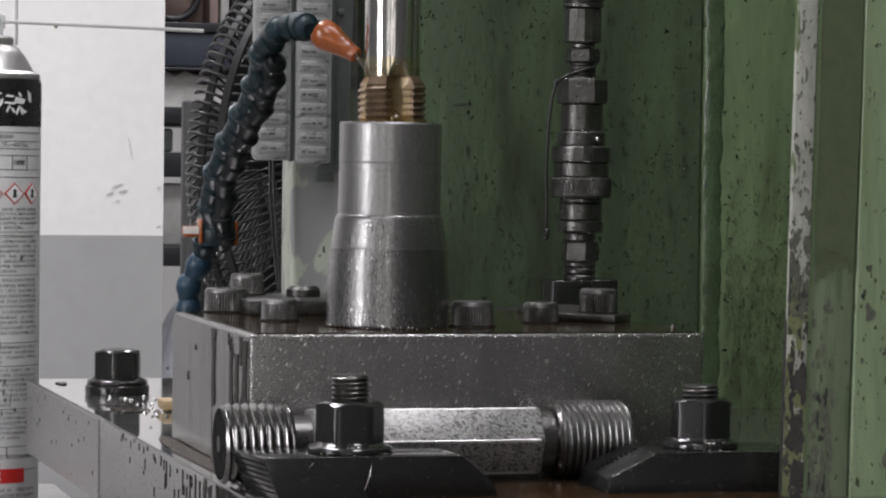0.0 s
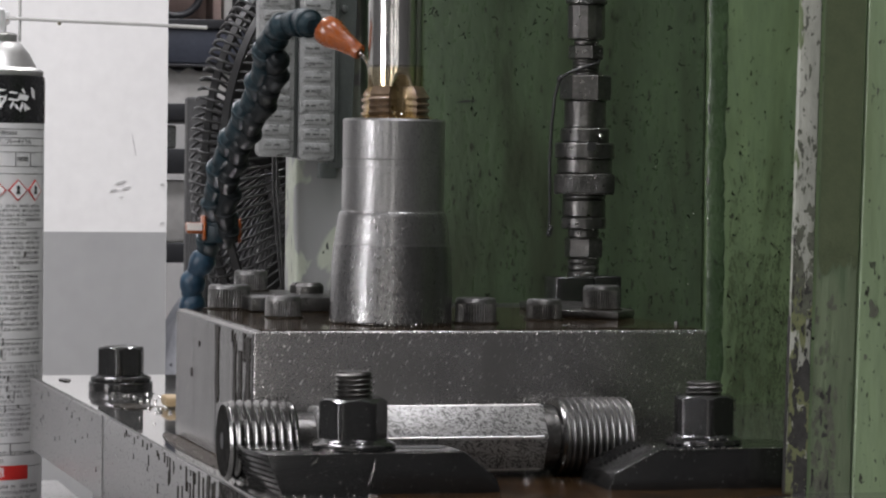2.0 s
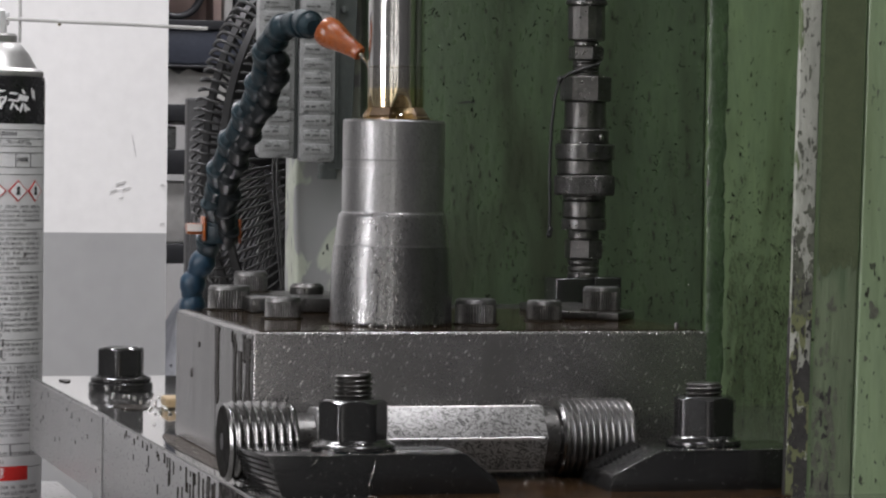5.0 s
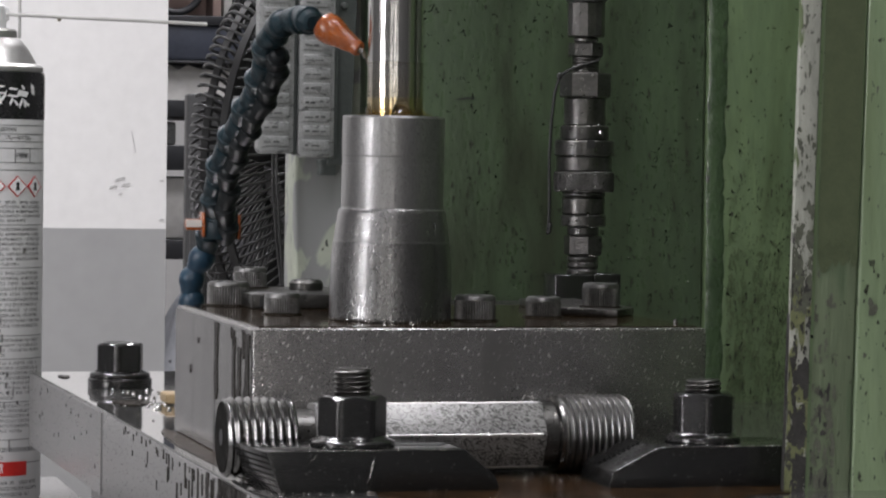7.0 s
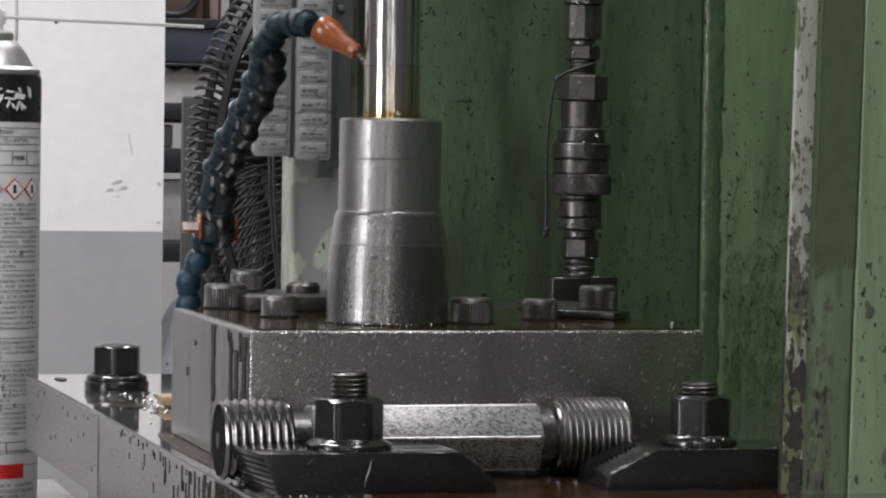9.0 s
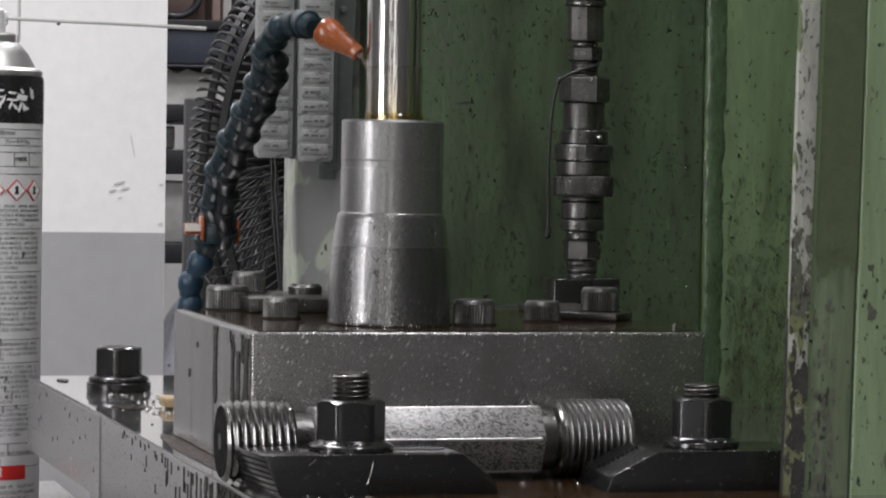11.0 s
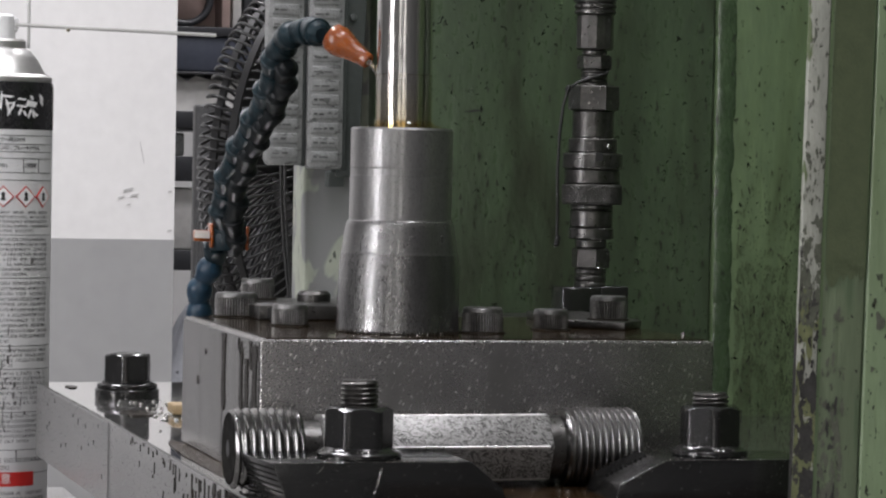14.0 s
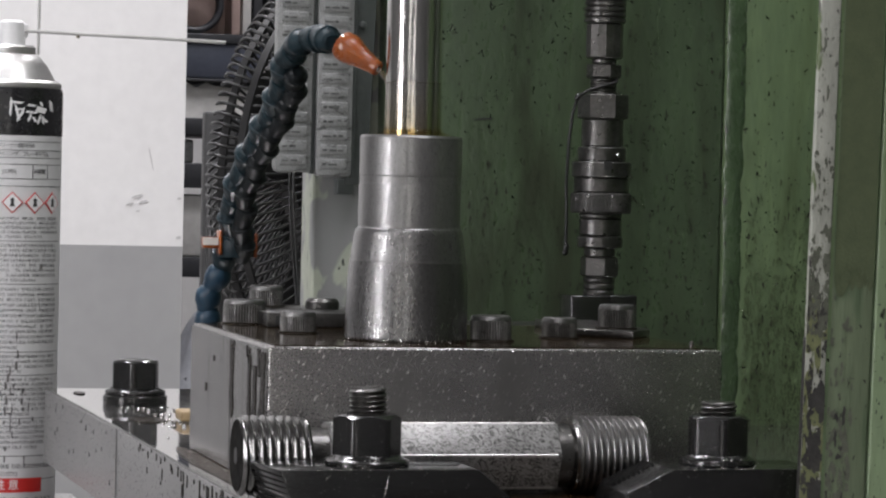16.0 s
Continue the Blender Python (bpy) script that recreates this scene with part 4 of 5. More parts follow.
def coolant_hose():
    way = [(0.0187, 0.2500, 0.9125), (0.0190, 0.2490, 0.9192), (0.0208, 0.2460, 0.9286), (0.0240, 0.2420, 0.9389), (0.0281, 0.2360, 0.9492), (0.0269, 0.2270, 0.9609), (0.0252, 0.2170, 0.9729), (0.0262, 0.2030, 0.9860), (0.0284, 0.1870, 0.9978), (0.0315, 0.1700, 1.0101), (0.0340, 0.1550, 1.0208), (0.0335, 0.1400, 1.0322), (0.0320, 0.1260, 1.0426), (0.0352, 0.1120, 1.0488), (0.0408, 0.0970, 1.0505), (0.0454, 0.0840, 1.0482), (0.0490, 0.0760, 1.0446)]
    h = thing("coolant_hose", way[0], "dark blue jointed plastic coolant hose, black segments for its shaded side, orange nozzle", "coolant hose")
    base = Vector(way[0])
    r = 0.0066

    def bell(r):
        return lathe([(r * 0.55, -0.0088), (r * 0.78, -0.0078), (r * 0.84, -0.0060), (r * 0.90, -0.0035), (r * 1.0, 0.0002), (r * 1.03, 0.0018), (r * 1.01, 0.0026), (r * 0.88, 0.0030),
                      (r * 0.80, 0.0040), (r * 0.66, 0.0058), (r * 0.45, 0.0068)], 28, 0.0, 24)
    ball = lathe([(r * 0.45, -0.0082), (r * 0.74, -0.0080), (r * 0.78, -0.0062), (r * 0.95, -0.0040), (r * 1.0, -0.0022), (r * 1.0, 0.0006), (r * 0.93, 0.0022),
                  (r * 0.70, 0.0042), (r * 0.54, 0.0050), (r * 0.50, 0.0062), (r * 0.4, 0.0066)], 28, 0.0, 28)

    def string(host, way, base, seg, foot, dark):
        pts = [q + Vector((0.0009 * (-1) ** k, 0, 0)) for k, q in enumerate(resample(way, 0.0118))]
        for k, p in enumerate(pts[:-1]):
            d = (pts[k + 1] - p).normalized() + Vector((0.30 * (-1) ** k, 0.10 * (k % 3 - 1), 0.0))
            m = Matrix.Translation(p - base) @ d.to_track_quat("Z", "Y").to_matrix().to_4x4()
            low = k < 3 and foot is not None
            part("hose_segment", foot if low else seg, HOSEBLUE if low else dark, host, m=m)
    lean = [Vector(p) + Vector((-0.0022, 0, 0)) * min(1.0, max(0.0, (1.049 - p[2]) / 0.02)) for p in way]
    string(h, lean, base, bell(r), ball, HOSE)
    # black segments stand in for the hose's own shaded side
    front = [Vector(p) + Vector((0.0014 + 0.0014 * k / 11, -0.009, 0.0)) for k, p in enumerate(way[:12]) if k > 3] + [Vector((0.0385, 0.1150, 1.0385))]
    string(h, front, base, bell(0.0056), None, HOSESHADE)
    a, b = Vector(way[-1]), Vector((0.0610, 0.0660, 1.0353))
    m = Matrix.Translation(a - base) @ (b - a).to_track_quat("Z", "Y").to_matrix().to_4x4()
    ln = (b - a).length
    part("nozzle", ring([(0.0060, -0.0045), (0.0068, -0.0032), (0.0071, -0.0005), (0.0069, ln * 0.12), (0.0061, ln * 0.26), (0.0054, ln * 0.38), (0.0048, ln * 0.50), (0.0043, ln * 0.66), (0.0038, ln * 0.80), (0.0036, ln * 0.84), (0.0037, ln * 0.86),
                         (0.0036, ln * 0.97), (0.0031, ln)], [(0.0044, -0.0045), (0.0018, ln * 0.5), (0.0018, ln)], 32), ORANGE, h, "orange tapered nozzle", m)
    # shut-off valve half way up
    v = Vector((0.0283, 0.2340, 0.9515)) - base
    part("valve_body", lathe([(0.0086, -0.0075), (0.0094, -0.006), (0.0094, 0.006), (0.0086, 0.0075)], 24), HOSE, h, "", Matrix.Translation(v))
    part("valve_collar", box((-0.0098, -0.006, -0.0062), (-0.0082, 0.004, 0.0062), 0.0006), ORANGE, h, "", Matrix.Translation(v))
    part("valve_collar", box((0.0082, -0.006, -0.0075), (0.0098, 0.004, 0.0050), 0.0006), ORANGE, h, "", Matrix.Translation(v))
    lever = part("valve_lever", box((-0.0178, -0.0045, -0.0030), (-0.0098, 0.0025, 0.0026), 0.0008), ORANGE, h, "orange lever", Matrix.Translation(v))
    # the lever's bright lit face, put on as a pale sheet
    part("lever_glare", box((-0.0180, -0.0050, -0.0014), (-0.0102, -0.0046, 0.0024)), LEVERGLARE, lever, "pale sheet for the strongly lit face")


coolant_hose()


# ---- hydraulic coupling in front of the column ----
def coupling():
    X, Y = 0.2268, 0.25
    c = thing("hydraulic_coupling", (X, Y, TOP + 0.0007), "stack of oiled steel hydraulic couplings on a black block", "coupling")
    z0 = 0.9259 - (TOP + 0.0007)
    k = 0.0003   # metres for one step of the table below

    def piece(name, top, bottom, half, material, n=40, bevel=0.0008, turn=0.0, rings=0):
        a, b, r = z0 + (500 - bottom) * k, z0 + (500 - top) * k, half * k
        prof = [(r - bevel, a), (r, a + bevel), (r, b - bevel), (r - bevel, b)]
        if rings:
            prof = []
            for i in range(rings):
                s = a + (b - a) * i / rings
                d = (b - a) / rings
                prof += [(r * 0.92, s), (r, s + d * 0.3), (r, s + d * 0.7), (r * 0.92, s + d * 0.95)]
        part(name, lathe(prof, n, turn, 20), material, c)
    part("mount_block", box((-0.018, -0.010, DECK - TOP - 0.0007), (0.0035, 0.012, z0 + 0.0005), 0.0008), BLACK, c, "black mounting block")
    part("mount_block", box((0.0036, -0.008, DECK - TOP - 0.0007), (0.019, 0.012, z0 + 0.001), 0.0008), BLACK, c)
    piece("neck", 465, 500, 28, FITDARK, 40, 0.0006, 0, 3)
    piece("hexagon", 430, 465, 34, FITTING, 6, 0.0008, 0.5)
    piece("neck", 414, 430, 28, FITDARK)
    piece("collar", 393, 414, 40, FITDARK)
    piece("barrel", 362, 393, 38, FITTING)
    piece("collar", 353, 362, 38, FITDARK)
    piece("barrel", 290, 317, 49, FITTING)
    piece("collar", 236, 262, 43, FITDARK)
    piece("barrel", 187, 236, 37, FITTING)
    piece("hexagon", 143, 187, 45, FITDARK, 6, 0.0008, 0.72)
    piece("neck", 115, 143, 24, FITDARK, 40, 0.0004, 0, 5)
    piece("hexagon", 90, 115, 31, FITDARK, 6, 0.0008, 0.6)
    piece("neck", 80, 90, 22, FITDARK)
    piece("sleeve", 18, 80, 33, FITTING, 14)
    piece("crimp_sleeve", -70, 18, 37, FITDARK, 40, 0.001, 0, 9)
    piece("hose", -900, -70, 30, FITDARK)
    def knurl(top, bottom, half):
        a, b, r = z0 + (500 - bottom) * k, z0 + (500 - top) * k, half * k

        def rad(t, z):
            u, v = t * 52 / (2 * math.pi), (z - a) * 520
            e = min(z - a, b - z)
            return r + 0.0011 * max(abs((u + v) % 1 - 0.5), abs((u - v) % 1 - 0.5)) - max(0.0, 0.0010 - e) * 0.8
        part("knurled_ring", grid_turned(rad, a, b, 36, 416, 12), FITDARK, c)
    knurl(317, 353, 52)
    piece("slotted_ring", 262, 290, 53, FITDARK)
    # slot in the ring and a small ball
    part("slot", box((-0.0035, -0.0168, z0 + (500 - 276) * k), (0.0005, -0.0145, z0 + (500 - 261) * k)), INK, c)
    part("ball", lathe([(0.0003, -0.0018), (0.0013, -0.0013), (0.0018, 0), (0.0013, 0.0013), (0.0003, 0.0018)], 16), CHROME, c, "", pose(0.0045, -0.0131, z0 + (500 - 250) * k))
    # a thin wire tied round the neck, hanging down
    wire = [(0.0060, -0.0045, 384), (0.004, -0.0085, 378), (-0.003, -0.008, 371), (-0.010, -0.004, 362), (-0.0155, -0.004, 350), (-0.0180, -0.004, 320), (-0.0197, -0.004, 270), (-0.0205, -0.004, 200),
            (-0.0200, -0.004, 130), (-0.0202, -0.004, 75)]
    for x, h in ((-0.0155, 350), (-0.0202, 78), (-0.0198, 86)):   # knot and frayed end
        part("wire_knot", lathe([(0.0003, -0.0022), (0.0014, -0.0012), (0.0016, 0.0004), (0.0011, 0.0015), (0.0003, 0.0022)], 12), WIRE, c, "", pose(x, -0.004, z0 + h * k, 0, 20, 0))
    part("tie_wire", tube([(x, y, z0 + h * k) for x, y, h in wire], 0.0009, 8), WIRE, c, "thin dark wire")


coupling()
all_beads()


# ---- post with label plates ----
def plates():
    p = thing("machine_post", (0.094, 0.36, DECK), "pale green painted post with chipped paint", "post")
    part("post", box((0.0, 0.0, 0.0), (0.045, 0.03, 0.60), 0.002), POST, p)
    b = thing("cast_bracket", (0.1085, 0.345, 0.982), "dark grey cast bracket behind the label plates", "bracket")
    part("bracket", prism([(0.0, 0.0), (0.0105, 0.0), (0.0135, 0.02), (0.0195, 0.20), (0.0, 0.20)], "y", 0.0, 0.014, 0.0008), PLATEBACK, b)
    part("foot", box((-0.004, 0.0008, -0.0055), (0.0055, 0.0095, 0.003), 0.0008), PLATEBACK, b)
    part("screw", lathe([(0.0022, 0), (0.0018, 0.0012), (0.0006, 0.0016)], 16), PLATEBACK, b, "", pose(0.0085, -0.0002, 0.088, 90, 0, 0))
    rng = random.Random(3)
    for x, w in ((0.0672, 0.0200), (0.0898, 0.0200)):
        q = thing("label_plate", (x, 0.334, 0.9862 if x > 0.08 else 0.9880), "grey cast plate with rows of worn stamped labels", "label plate", "label plates")
        bm = prism([(0.002, 0.0), (w - 0.001, 0.0), (w, 0.0015), (w, 0.21), (0.0, 0.21), (0.0, 0.002)], "y", 0.0, 0.010, 0.0012)
        part("plate", bm, PLATE, q)
        part("plate_edge", box((w + 0.0001, 0.003, -0.0005), (w + 0.0022, 0.0105, 0.21), 0.0006), PLATEBACK, q, "darker plate edge")
        for k in range(25):
            z = 0.004 + k * 0.0078
            row = part("label", box((0.0022, -0.0007, z), (w - 0.0028, 0.0002, z + 0.0056), 0.0004), PLATE, q)
            a = 0.0034
            for _ in range(rng.choice((2, 2, 3))):
                ln = rng.uniform(0.002, 0.0048)
                if a + ln > w - 0.0035:
                    break
                part("worn_print", box((a, -0.00095, z + 0.0020), (a + ln, -0.00065, z + 0.0020 + rng.uniform(0.0006, 0.0014))), DIM, row)
                a += ln + rng.uniform(0.0007, 0.0015)
    for dx in (0.0, 0.0022):
        c = thing("cable", (0.079 + dx, 0.352, 0.99), "thin black cable hanging behind the label plates", "cable", "hanging cables")
        part("cable", tube([(0, 0, 0.01), (0.0006, 0, -0.02), (0.0025, 0.0, -0.045), (0.0062 - dx * 0.6, 0, -0.077), (0.008, 0, -0.1395)], 0.0008, 8), WIRE, c)


plates()


# ---- fan behind the post ----
def fan():
    f = thing("electric_fan", (0.2660, 1.0, 0.983), "black fan in a round wire guard on a stand", "fan")
    f.rotation_euler = (0, 0, radians(42))   # the guard's axis is local y
    n, tw, R = 132, 0.20, 0.161

    def at(r, y, s):
        return (R * r * math.cos(s), y, R * r * math.sin(s))
    front = tube([at(0.20, -0.036, 0), at(0.45, -0.036, tw * 0.4), at(0.72, -0.033, tw * 0.8), at(0.86, -0.028, tw), at(0.94, -0.021, tw * 1.05), at(0.985, -0.012, tw * 1.1), at(1.0, -0.002, tw * 1.15)], 0.0011, 6)
    bend = [at(1.0 + 0.045 * math.sin(math.pi * u), -0.002 + 0.026 * u, tw * (1.15 + 0.05 * math.cos(math.pi * u))) for u in [k / 8 for k in range(9)]]
    back = tube(bend + [at(0.96, 0.027, tw), at(0.85, 0.030, tw * 0.7), at(0.35, 0.034, 0)], 0.0012, 6)
    for i in range(n):
        m = pose(0, 0, 0, 0, 360.0 * i / n, 0)
        part("guard_wire", front, WIRE, f, m=m)
        part("guard_wire", back, WIRE, f, m=m)

    def hoop(r, y, t):
        return tube([(r * math.cos(2 * math.pi * i / 90), y, r * math.sin(2 * math.pi * i / 90)) for i in range(90)], t, 6, True)
    for y in (-0.006, 0.010):
        band = ring([(R + 0.0012, -0.0032), (R + 0.0012, 0.0032)], [(R - 0.0012, -0.0032), (R - 0.0012, 0.0032)], 90)
        part("rim", band, WIRE, f, "dark rim hoop", pose(0, y, 0, 90, 0, 0))
    part("hoop", hoop(R * 0.72, -0.0325, 0.0013), WIRE, f)
    part("hoop", hoop(R * 0.40, -0.0355, 0.0013), WIRE, f)
    part("hoop", hoop(R * 0.85, 0.0305, 0.0013), WIRE, f)
    part("hub_cap", lathe([(0.034, -0.002), (0.034, 0.003), (0.026, 0.006)], 32), WIRE, f, "", pose(0, -0.034, 0, 90, 0, 0))
    part("motor", lathe([(0.035, -0.045), (0.040, -0.03), (0.040, 0.0)], 32), WIRE, f, "", pose(0, 0.032, 0, 90, 0, 0))
    for k in range(4):
        m = pose(0, 0, 0, 0, 90 * k + 20, 0)
        part("blade", prism([(0.012, -0.012), (0.05, -0.045), (0.125, -0.06), (0.148, -0.02), (0.135, 0.04), (0.05, 0.03), (0.012, 0.012)], "y", 0.004, 0.0065, 0.0006), WIRE, f, "", m)
    part("stem", lathe([(0.012, -0.9725), (0.012, -0.168)], 20), WIRE, f, "", pose(0, 0.05, 0))
    part("bracket", box((-0.01, 0.033, -0.17), (0.01, 0.075, -0.02), 0.003), WIRE, f)
    part("foot", lathe([(0.14, -0.983), (0.14, -0.972), (0.02, -0.962)], 40), WIRE, f, "", pose(0, 0.05, 0))


fan()


# ---- behind: shelves and clutter ----
def background():
    s = thing("storage_shelf", (0, 3.2, 0), "dark steel storage shelf with clutter", "shelf")
    for z, d in ((0.60, 0.03), (0.86, 0.03), (1.004, 0.038), (1.073, 0.026), (1.133, 0.004), (1.202, 0.014), (1.42, 0.02)):
        part("shelf_board", box((0.40, 0.0, z - d), (0.62, 0.45, z), 0.001), SHELFDARK, s)
    for x in (0.385, 0.621):
        part("upright", box((x, 0.0, 0.0), (x + 0.014, 0.45, 2.0), 0.002), SHELFDARK, s)
    b = thing("storage_bin", (0.405, 3.205, 1.1332), "navy steel bin on the shelf", "bin")
    part("bin", box((0, 0, 0), (0.21, 0.3, 0.054), 0.004), NAVY, b)
    b = thing("card_box", (0.43, 3.22, 1.2022), "pale pink card box on the shelf", "box")
    part("box", box((0, 0.05, 0), (0.14, 0.3, 0.13), 0.006), PINK, b)
    h = thing("cable_coil", (0.510, 3.225, 1.2475), "dark coil of hose standing on the shelf", "coil")
    for k in range(3):
        part("loop", tube([(0.040 * math.cos(a), 0.006 * k, 0.0 + 0.040 * math.sin(a)) for a in [2 * math.pi * i / 40 for i in range(40)]], 0.0055, 8, True), SHELFDARK, h)
    rng = random.Random(2)
    for k in range(3):
        b = thing("folder", (0.565 + k * 0.017, 3.21, 1.2022), "thin paper folder standing on the shelf", "folder", "folders on the shelf")
        part("folder", box((0, 0, 0), (0.013, 0.2, rng.uniform(0.12, 0.16)), 0.001), (PINK, PAPER, SHELFDARK)[k % 3], b)
    p = thing("crumpled_sheet", (0.412, 3.21, 1.0732), "crumpled pale sheet on the shelf", "sheet")
    n, verts, faces = 14, [], []
    for i in range(n):
        for j in range(6):
            verts.append((0.19 * i / (n - 1), 0.25 * j / 5 + 0.01, 0.050 - 0.015 * j / 5 + rng.uniform(-0.006, 0.006)))
    for i in range(n):
        verts.append((0.19 * i / (n - 1), 0.0, 0.0))
    for i in range(n - 1):
        for j in range(5):
            faces.append((i * 6 + j, i * 6 + j + 1, (i + 1) * 6 + j + 1, (i + 1) * 6 + j))
        faces.append((i * 6, (i + 1) * 6, n * 6 + i + 1, n * 6 + i))
    part("sheet", mesh_of("sheet", verts, faces, 70), PAPER, p)
    for x, z, w, h, m, lab in ((0.412, 1.0042, 0.10, 0.036, PLATE, "grey steel box on the shelf"), (0.415, 0.8602, 0.17, 0.095, PAPER, "pale paper parcel on the shelf")):
        b = thing("parcel", (x, 3.22, z), lab, "box")
        part("box", box((0, 0, 0), (w, 0.2, h), 0.004), m, b)
    c = thing("grey_cabinet", (0.300, 1.9, 0.0), "dark grey steel cabinet behind the fan", "cabinet")
    part("body", box((0, 0, 0), (0.034, 0.02, 1.0545), 0.003), INK, c)
    part("door", box((0.003, -0.012, 0.4), (0.020, -0.0005, 1.0), 0.003), INK, c, "dark narrow door")
    k = thing("covered_bag", (0.480, 2.92, 0.0), "grey-blue plastic sheet draped over a sack", "bag")
    part("sheet", grid_turned(lambda a, z: 0.001 + (0.070 + 0.006 * math.sin(5 * a) + 0.006 * noise.noise((3 * math.cos(a), 3 * math.sin(a), 20 * z))) * min(1.0, (max(0.0, 0.800 - z) / 0.16) ** 0.7),
                              0.0, 0.800, 60, 60, 60), CLOTH, k)
    w = thing("wooden_block", (0.0125, 0.345, DECK + 0.0008), "raw wooden block on the oily table", "block")
    part("block", box((0.008, 0.0, 0.0), (0.05, 0.022, 0.0055), 0.0012), WOOD, w)


background()


# ---- spray can on its stand ----
def spray_can():
    CX, CY, R = -0.0425, 0.652, 0.0329
    s = thing("stand", (CX, CY, 0), "plain grey steel stand under the spray can", "stand")
    part("top", box((-0.10, -0.045, 0.752), (0.06, 0.12, 0.7655), 0.002), TABLESIDE, s)
    part("column", box((-0.03, -0.02, 0.02), (0.03, 0.04, 0.7518)), TABLESIDE, s)
    part("foot", box((-0.10, -0.04, 0.0), (0.06, 0.12, 0.0198), 0.002), TABLESIDE, s)
    c = thing("spray_can", (CX, CY, 0.7656), "tall white aerosol can with black band and red caution strip", "spray can")
    b = 0.7656
    part("body", lathe([(R - 0.001, 0.0), (R, 0.002), (R, 1.0078 - b)], 96), CANWHITE, c, "white printed tin")
    part("band", ring([(R + 0.0002, 1.0079 - b), (R + 0.0002, 1.0350 - b), (R - 0.0004, 1.0378 - b)], [(R - 0.001, 1.0079 - b), (R - 0.001, 1.0378 - b)], 96), CANBLACK, c, "black printed band")
    part("dome", lathe([(R - 0.0014, 1.0379 - b), (R - 0.0008, 1.0395 - b), (R - 0.0008, 1.0410 - b), (R - 0.0022, 1.0425 - b), (R - 0.0048, 1.0432 - b), (R - 0.0062, 1.0455 - b), (R - 0.0100, 1.0525 - b), (R - 0.0150, 1.0585 - b),
                        (R - 0.0180, 1.0600 - b), (R - 0.0176, 1.0640 - b), (R - 0.0190, 1.0655 - b), (R - 0.021, 1.0655 - b)], 64), CANMETAL, c, "tinplate dome")
    act = part("actuator", lathe([(0.0085, 1.0656 - b), (0.0082, 1.073 - b), (0.0078, 1.080 - b), (0.006, 1.0815 - b)], 24), WHITEINK, c, "white spray button")
    part("straw_holder", box((0.004, -0.004, 1.0705 - b), (0.0098, 0.002, 1.0795 - b), 0.001), WHITEINK, act)
    straw = [(0.008, -0.004, 1.0749 - b), (0.05, -0.010, 1.0736 - b), (0.095, -0.016, 1.0724 - b), (0.1345, -0.021, 1.0710 - b)]
    part("straw", tube(straw, 0.0012, 10), STRAW, c, "thin clear straw")
    part("oil_bead", lathe([(0.0004, -0.0012), (0.0013, -0.0006), (0.0014, 0.0), (0.0004, 0.0008)], 12), RUNOUT, c, "drop hanging from the straw", pose(0.041, -0.0085, 1.0722 - b))
    # stands in for a conduit on the wall behind, set on the can instead
    part("conduit_stand_in", tube([(0.0165, -0.003, 1.060 - b), (0.0165, -0.003, 1.10 - b)], 0.0010, 8), STRAW, c, "thin tube standing in for a conduit on the wall")

    def on_skin(width, height, deg, z, lift=0.0003, n=3):
        """A small curved patch of print at an angle round the can."""
        verts, faces = [], []
        half = width / R / 2
        for k in range(n + 1):
            a = radians(deg) - half + 2 * half * k / n
            for r in (R + 0.00005, R + lift):
                for zz in (z - height / 2, z + height / 2):
                    verts.append((r * math.cos(a), r * math.sin(a), zz))
        for k in range(n):
            o, p = k * 4, k * 4 + 4
            faces += [(o + 2, p + 2, p + 3, o + 3), (o + 3, p + 3, p + 1, o + 1), (o, p, p + 2, o + 2)]
        faces += [(0, 2, 3, 1), (n * 4, n * 4 + 1, n * 4 + 3, n * 4 + 2)]
        return mesh_of("print", verts, faces, 0)
    front = -94.0   # the side that faces the camera
    rng = random.Random(12)
    # lines of small print too worn to read: plain bars, joined into one part a block
    blocks = ((0.9570, 0.9425, 5), (0.9400, 0.9150, 8), (0.9125, 0.8725, 12), (0.8700, 0.8575, 4), (0.8555, 0.8305, 8), (0.8285, 0.8095, 6), (0.8015, 0.7920, 2), (0.7800, 0.7690, 3))
    for top, low, lines in blocks:
        verts, faces = [], []
        pitch = (top - low) / lines
        for i in range(lines):
            zz = top - pitch * (i + 0.5) - b
            d = front - 34
            stop = front + (64 - rng.uniform(0, 6) if i < lines - 1 else rng.uniform(10, 50))
            while d < stop:
                wdt = rng.uniform(2.2, 3.1)
                bold = rng.random() < 0.05
                if rng.random() > 0.06:
                    for up in ((0.0,) if bold else (-0.22, 0.0, 0.22)):
                        h = pitch * (0.5 if bold else rng.uniform(0.07, 0.15))
                        off = rng.uniform(0, 0.4) * wdt
                        ln = wdt * (0.6 if bold else rng.uniform(0.35, 0.85))
                        o = len(verts)
                        for dd in (d + off, d + off + ln):
                            a = radians(dd)
                            for r in (R + 0.0001, R + 0.00025):
                                for z in (zz + up * pitch - h / 2, zz + up * pitch + h / 2):
                                    verts.append((r * math.cos(a), r * math.sin(a), z))
                        faces += [(o + 2, o + 6, o + 7, o + 3), (o + 3, o + 7, o + 5, o + 1), (o, o + 4, o + 6, o + 2), (o, o + 2, o + 3, o + 1), (o + 4, o + 5, o + 7, o + 6)]
                d += wdt
        tagged(part("small_print", mesh_of("print", verts, faces, 0), PRINT, c, "lines of small grey print"), kind="stuff")
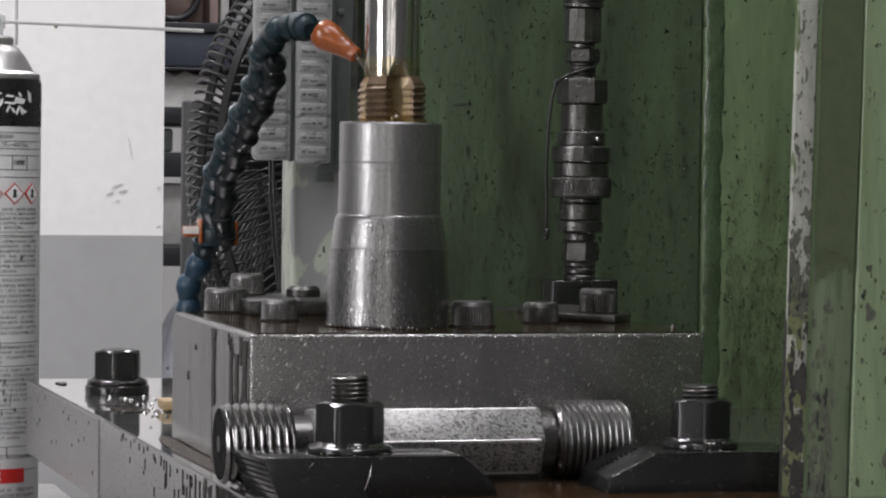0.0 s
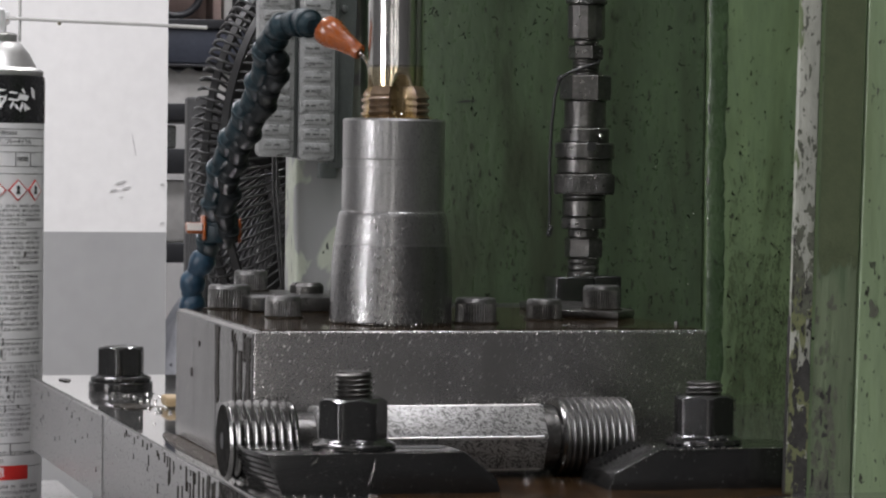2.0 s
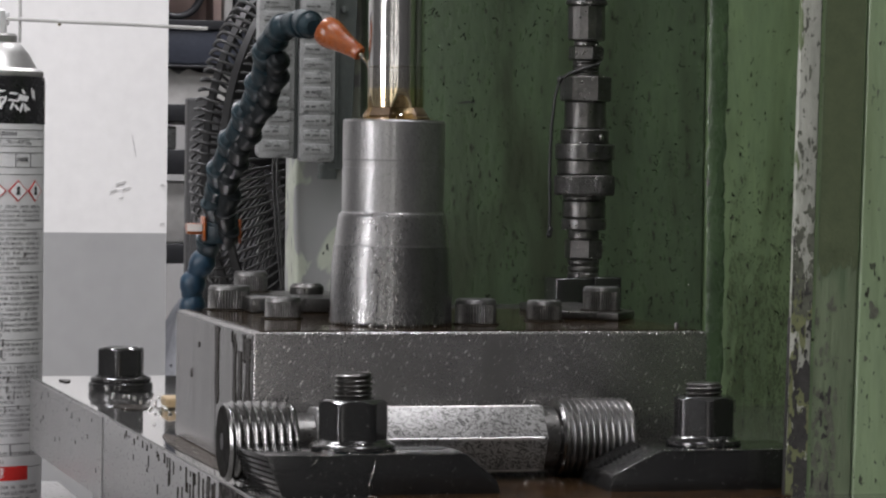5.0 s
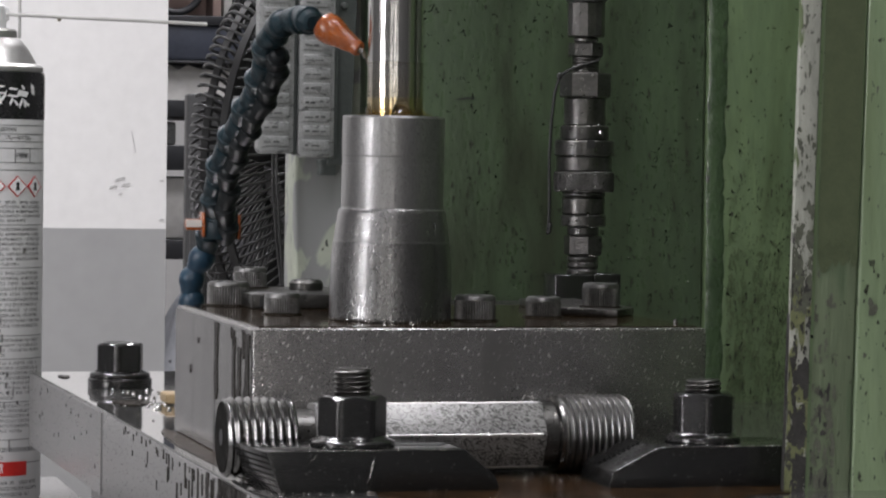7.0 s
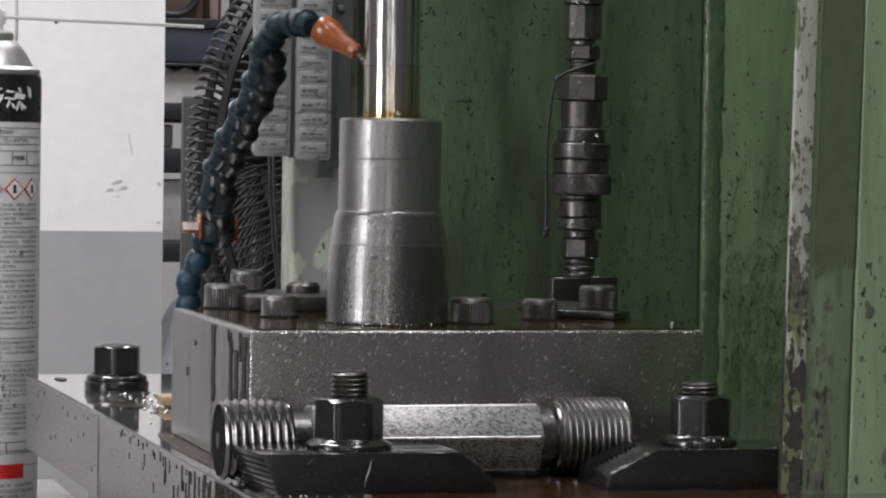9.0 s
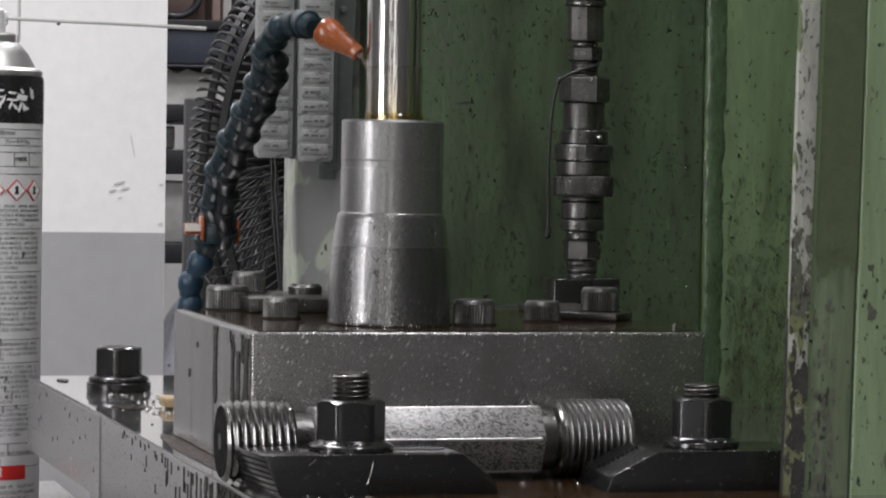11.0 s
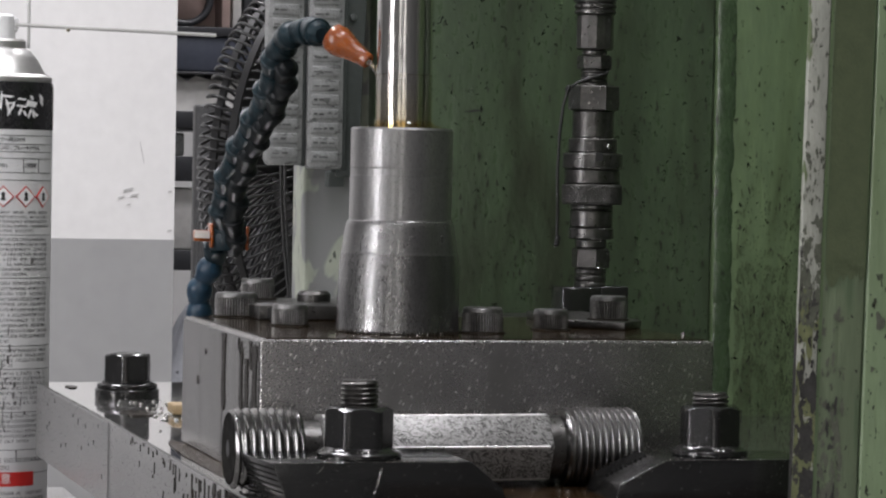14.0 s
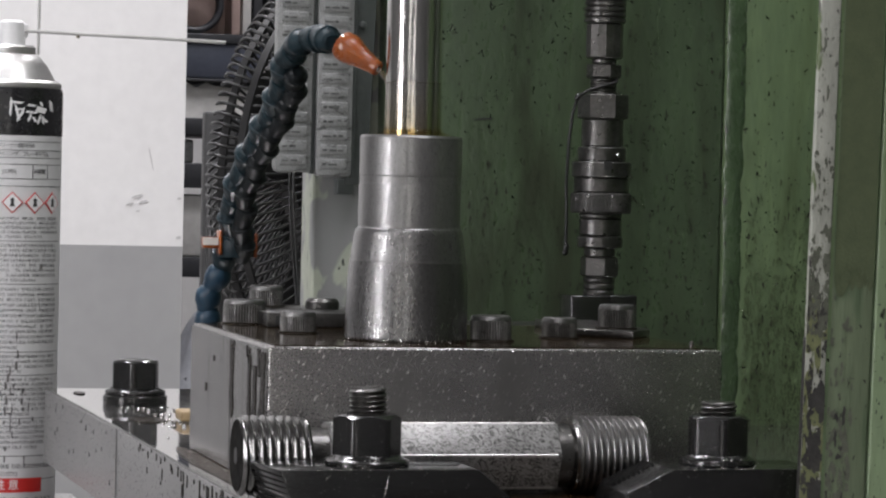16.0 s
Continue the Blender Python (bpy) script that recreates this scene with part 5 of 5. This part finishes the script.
    for zz in (1.0040, 0.9985, 0.9937, 0.9895, 0.9805, 0.9758, 0.9412, 0.9140, 0.8712, 0.8565, 0.8293, 0.8055, 0.7905):
        part("rule_line", on_skin(R * radians(100), 0.0004, front + 22, zz - b, 0.0003, 18), PRINT, c)
    for deg in (24, 44):
        part("rule_line", on_skin(0.0004, 0.0085, front + deg, 0.9850 - b, 0.0003, 1), PRINT, c)

    def words(chars, deg, zz, size, step):
        for ch in chars:
            a = radians(front + deg)
            m = Matrix.Translation(((R + 0.0003) * math.cos(a), (R + 0.0003) * math.sin(a), zz - b)) @ Matrix.Rotation(a + math.pi / 2, 4, "Z") @ Matrix.Rotation(math.pi / 2, 4, "X")
            if ch != " ":
                part("printed_letter", text_mesh(ch, size), PRINT, c, "", m)
            deg += step
    words("\u30af\u30ea\u30fc\u30ca\u30fc\u6e80", -14, 1.0013, 0.0034, 4.6)
    words("2000", 13.5, 1.0013, 0.0034, 3.4)
    words("\u30e9\u30a4\u30cb\u30f3\u30b0,\u30d6\u30ec\u30fc\u30ad\u30c9\u30e9\u30e0", -14, 0.9960, 0.0034, 4.7)
    words("(LPG)", -9, 0.9850, 0.0034, 3.4)
    words("\u5185\u5bb9\u91cf", 28, 0.9850, 0.0034, 5.0)
    # smears of dirt low on the can
    bits = []
    for _ in range(46):
        bits.append(on_skin(rng.uniform(0.0004, 0.0016), rng.uniform(0.001, 0.006), front + rng.gauss(2, 12), 0.835 - b + rng.gauss(0, 0.017), 0.0004, 1))
    tagged(part("dirt_smear", join(bits), DIRT, c, "dark smears of dirt"), kind="stuff")
    part("caution_strip", on_skin(R * radians(63), 0.0090, front + 11.5, 0.7870 - b, 0.0004, 14), RED, c, "red strip")
    for ch, deg in (("\u6ce8", -6), ("\u610f", 8.5)):
        a = radians(front + deg)
        m = Matrix.Translation((( R + 0.0005) * math.cos(a), (R + 0.0005) * math.sin(a), 0.7870 - b)) @ Matrix.Rotation(a + math.pi / 2, 4, "Z") @ Matrix.Rotation(math.pi / 2, 4, "X")
        part("caution_word", text_mesh(ch, 0.0070), WHITEINK, c, "white caution word", m)
    # hazard diamonds
    for deg in (1.5, 27, 52):
        a = radians(front + deg)
        m = Matrix.Translation(((R - 0.0001) * math.cos(a), (R - 0.0001) * math.sin(a), 0.9655 - b)) @ Matrix.Rotation(a + math.pi / 2, 4, "Z")
        o, i_ = 0.0068, 0.0059
        d = part("hazard_diamond", prism([(o, 0), (0, o), (-o, 0), (0, -o)], "y", -0.0007, 0.0012), RED, c, "red-edged hazard diamond", m)
        part("diamond_field", prism([(i_, 0), (0, i_), (-i_, 0), (0, -i_)], "y", -0.0009, 0.0), WHITEINK, d)
        part("pictogram", prism([(0.0016, -0.0025), (0.0009, 0.0004), (0.0014, 0.0018), (0.0, 0.0032), (-0.0014, 0.0018), (-0.0009, 0.0004), (-0.0016, -0.0025)], "y", -0.0011, -0.0008), INK, d)
    # white brush marks on the band, in place of the brand
    def stroke(deg, zz, w, h, lean):
        a = radians(front + deg)
        m = Matrix.Translation(((R + 0.0003) * math.cos(a), (R + 0.0003) * math.sin(a), zz - b)) @ Matrix.Rotation(a + math.pi / 2, 4, "Z") @ Matrix.Rotation(radians(lean), 4, "Y")
        part("brush_mark", prism([(-w / 2, -h * 0.3), (w * 0.3, -h / 2), (w / 2, h * 0.2), (-w * 0.35, h / 2)], "y", -0.0003, 0.0005), WHITEINK, c, "", m)
    for deg0, marks in ((4, ((-6, 3, 0.0016, 0.013, 4), (0, 5.5, 0.0095, 0.0017, 2), (1, 0, 0.0017, 0.012, -14), (5, -1.5, 0.0018, 0.011, 32), (3, 1.5, 0.006, 0.0014, -6))),
                        (29, ((-8, 4, 0.0062, 0.0016, 2), (-8, 0, 0.0085, 0.0016, 3), (-10, -3, 0.0016, 0.006, 25), (-4.5, -4, 0.0016, 0.005, -35), (4, 5, 0.0016, 0.004, -30),
                              (4, 1.5, 0.0085, 0.0045, 0), (1.5, -4, 0.0017, 0.007, 22), (6.5, -4, 0.0018, 0.006, -8), (9.5, -4.5, 0.0045, 0.0022, 20))),
                        (47, ((0, 4, 0.0028, 0.008, -12),))):
        for dd, dz, w, h, lean in marks:
            stroke(deg0 + dd, 1.0225 + dz * 0.0011, w, h, lean)


spray_can()


# ---- what moves ----
def motions():
    """The tap turns once a second, clockwise from above, and sinks by its pitch, 3 mm, each turn."""
    rows = [(i / 10, pose(*AXIS, SLEEVE_TOP + 0.0168 - 0.0003 * i, 0, 0, -89.9 - 36.0 * i)) for i in range(161)]
    walk(TAP, rows)


motions()
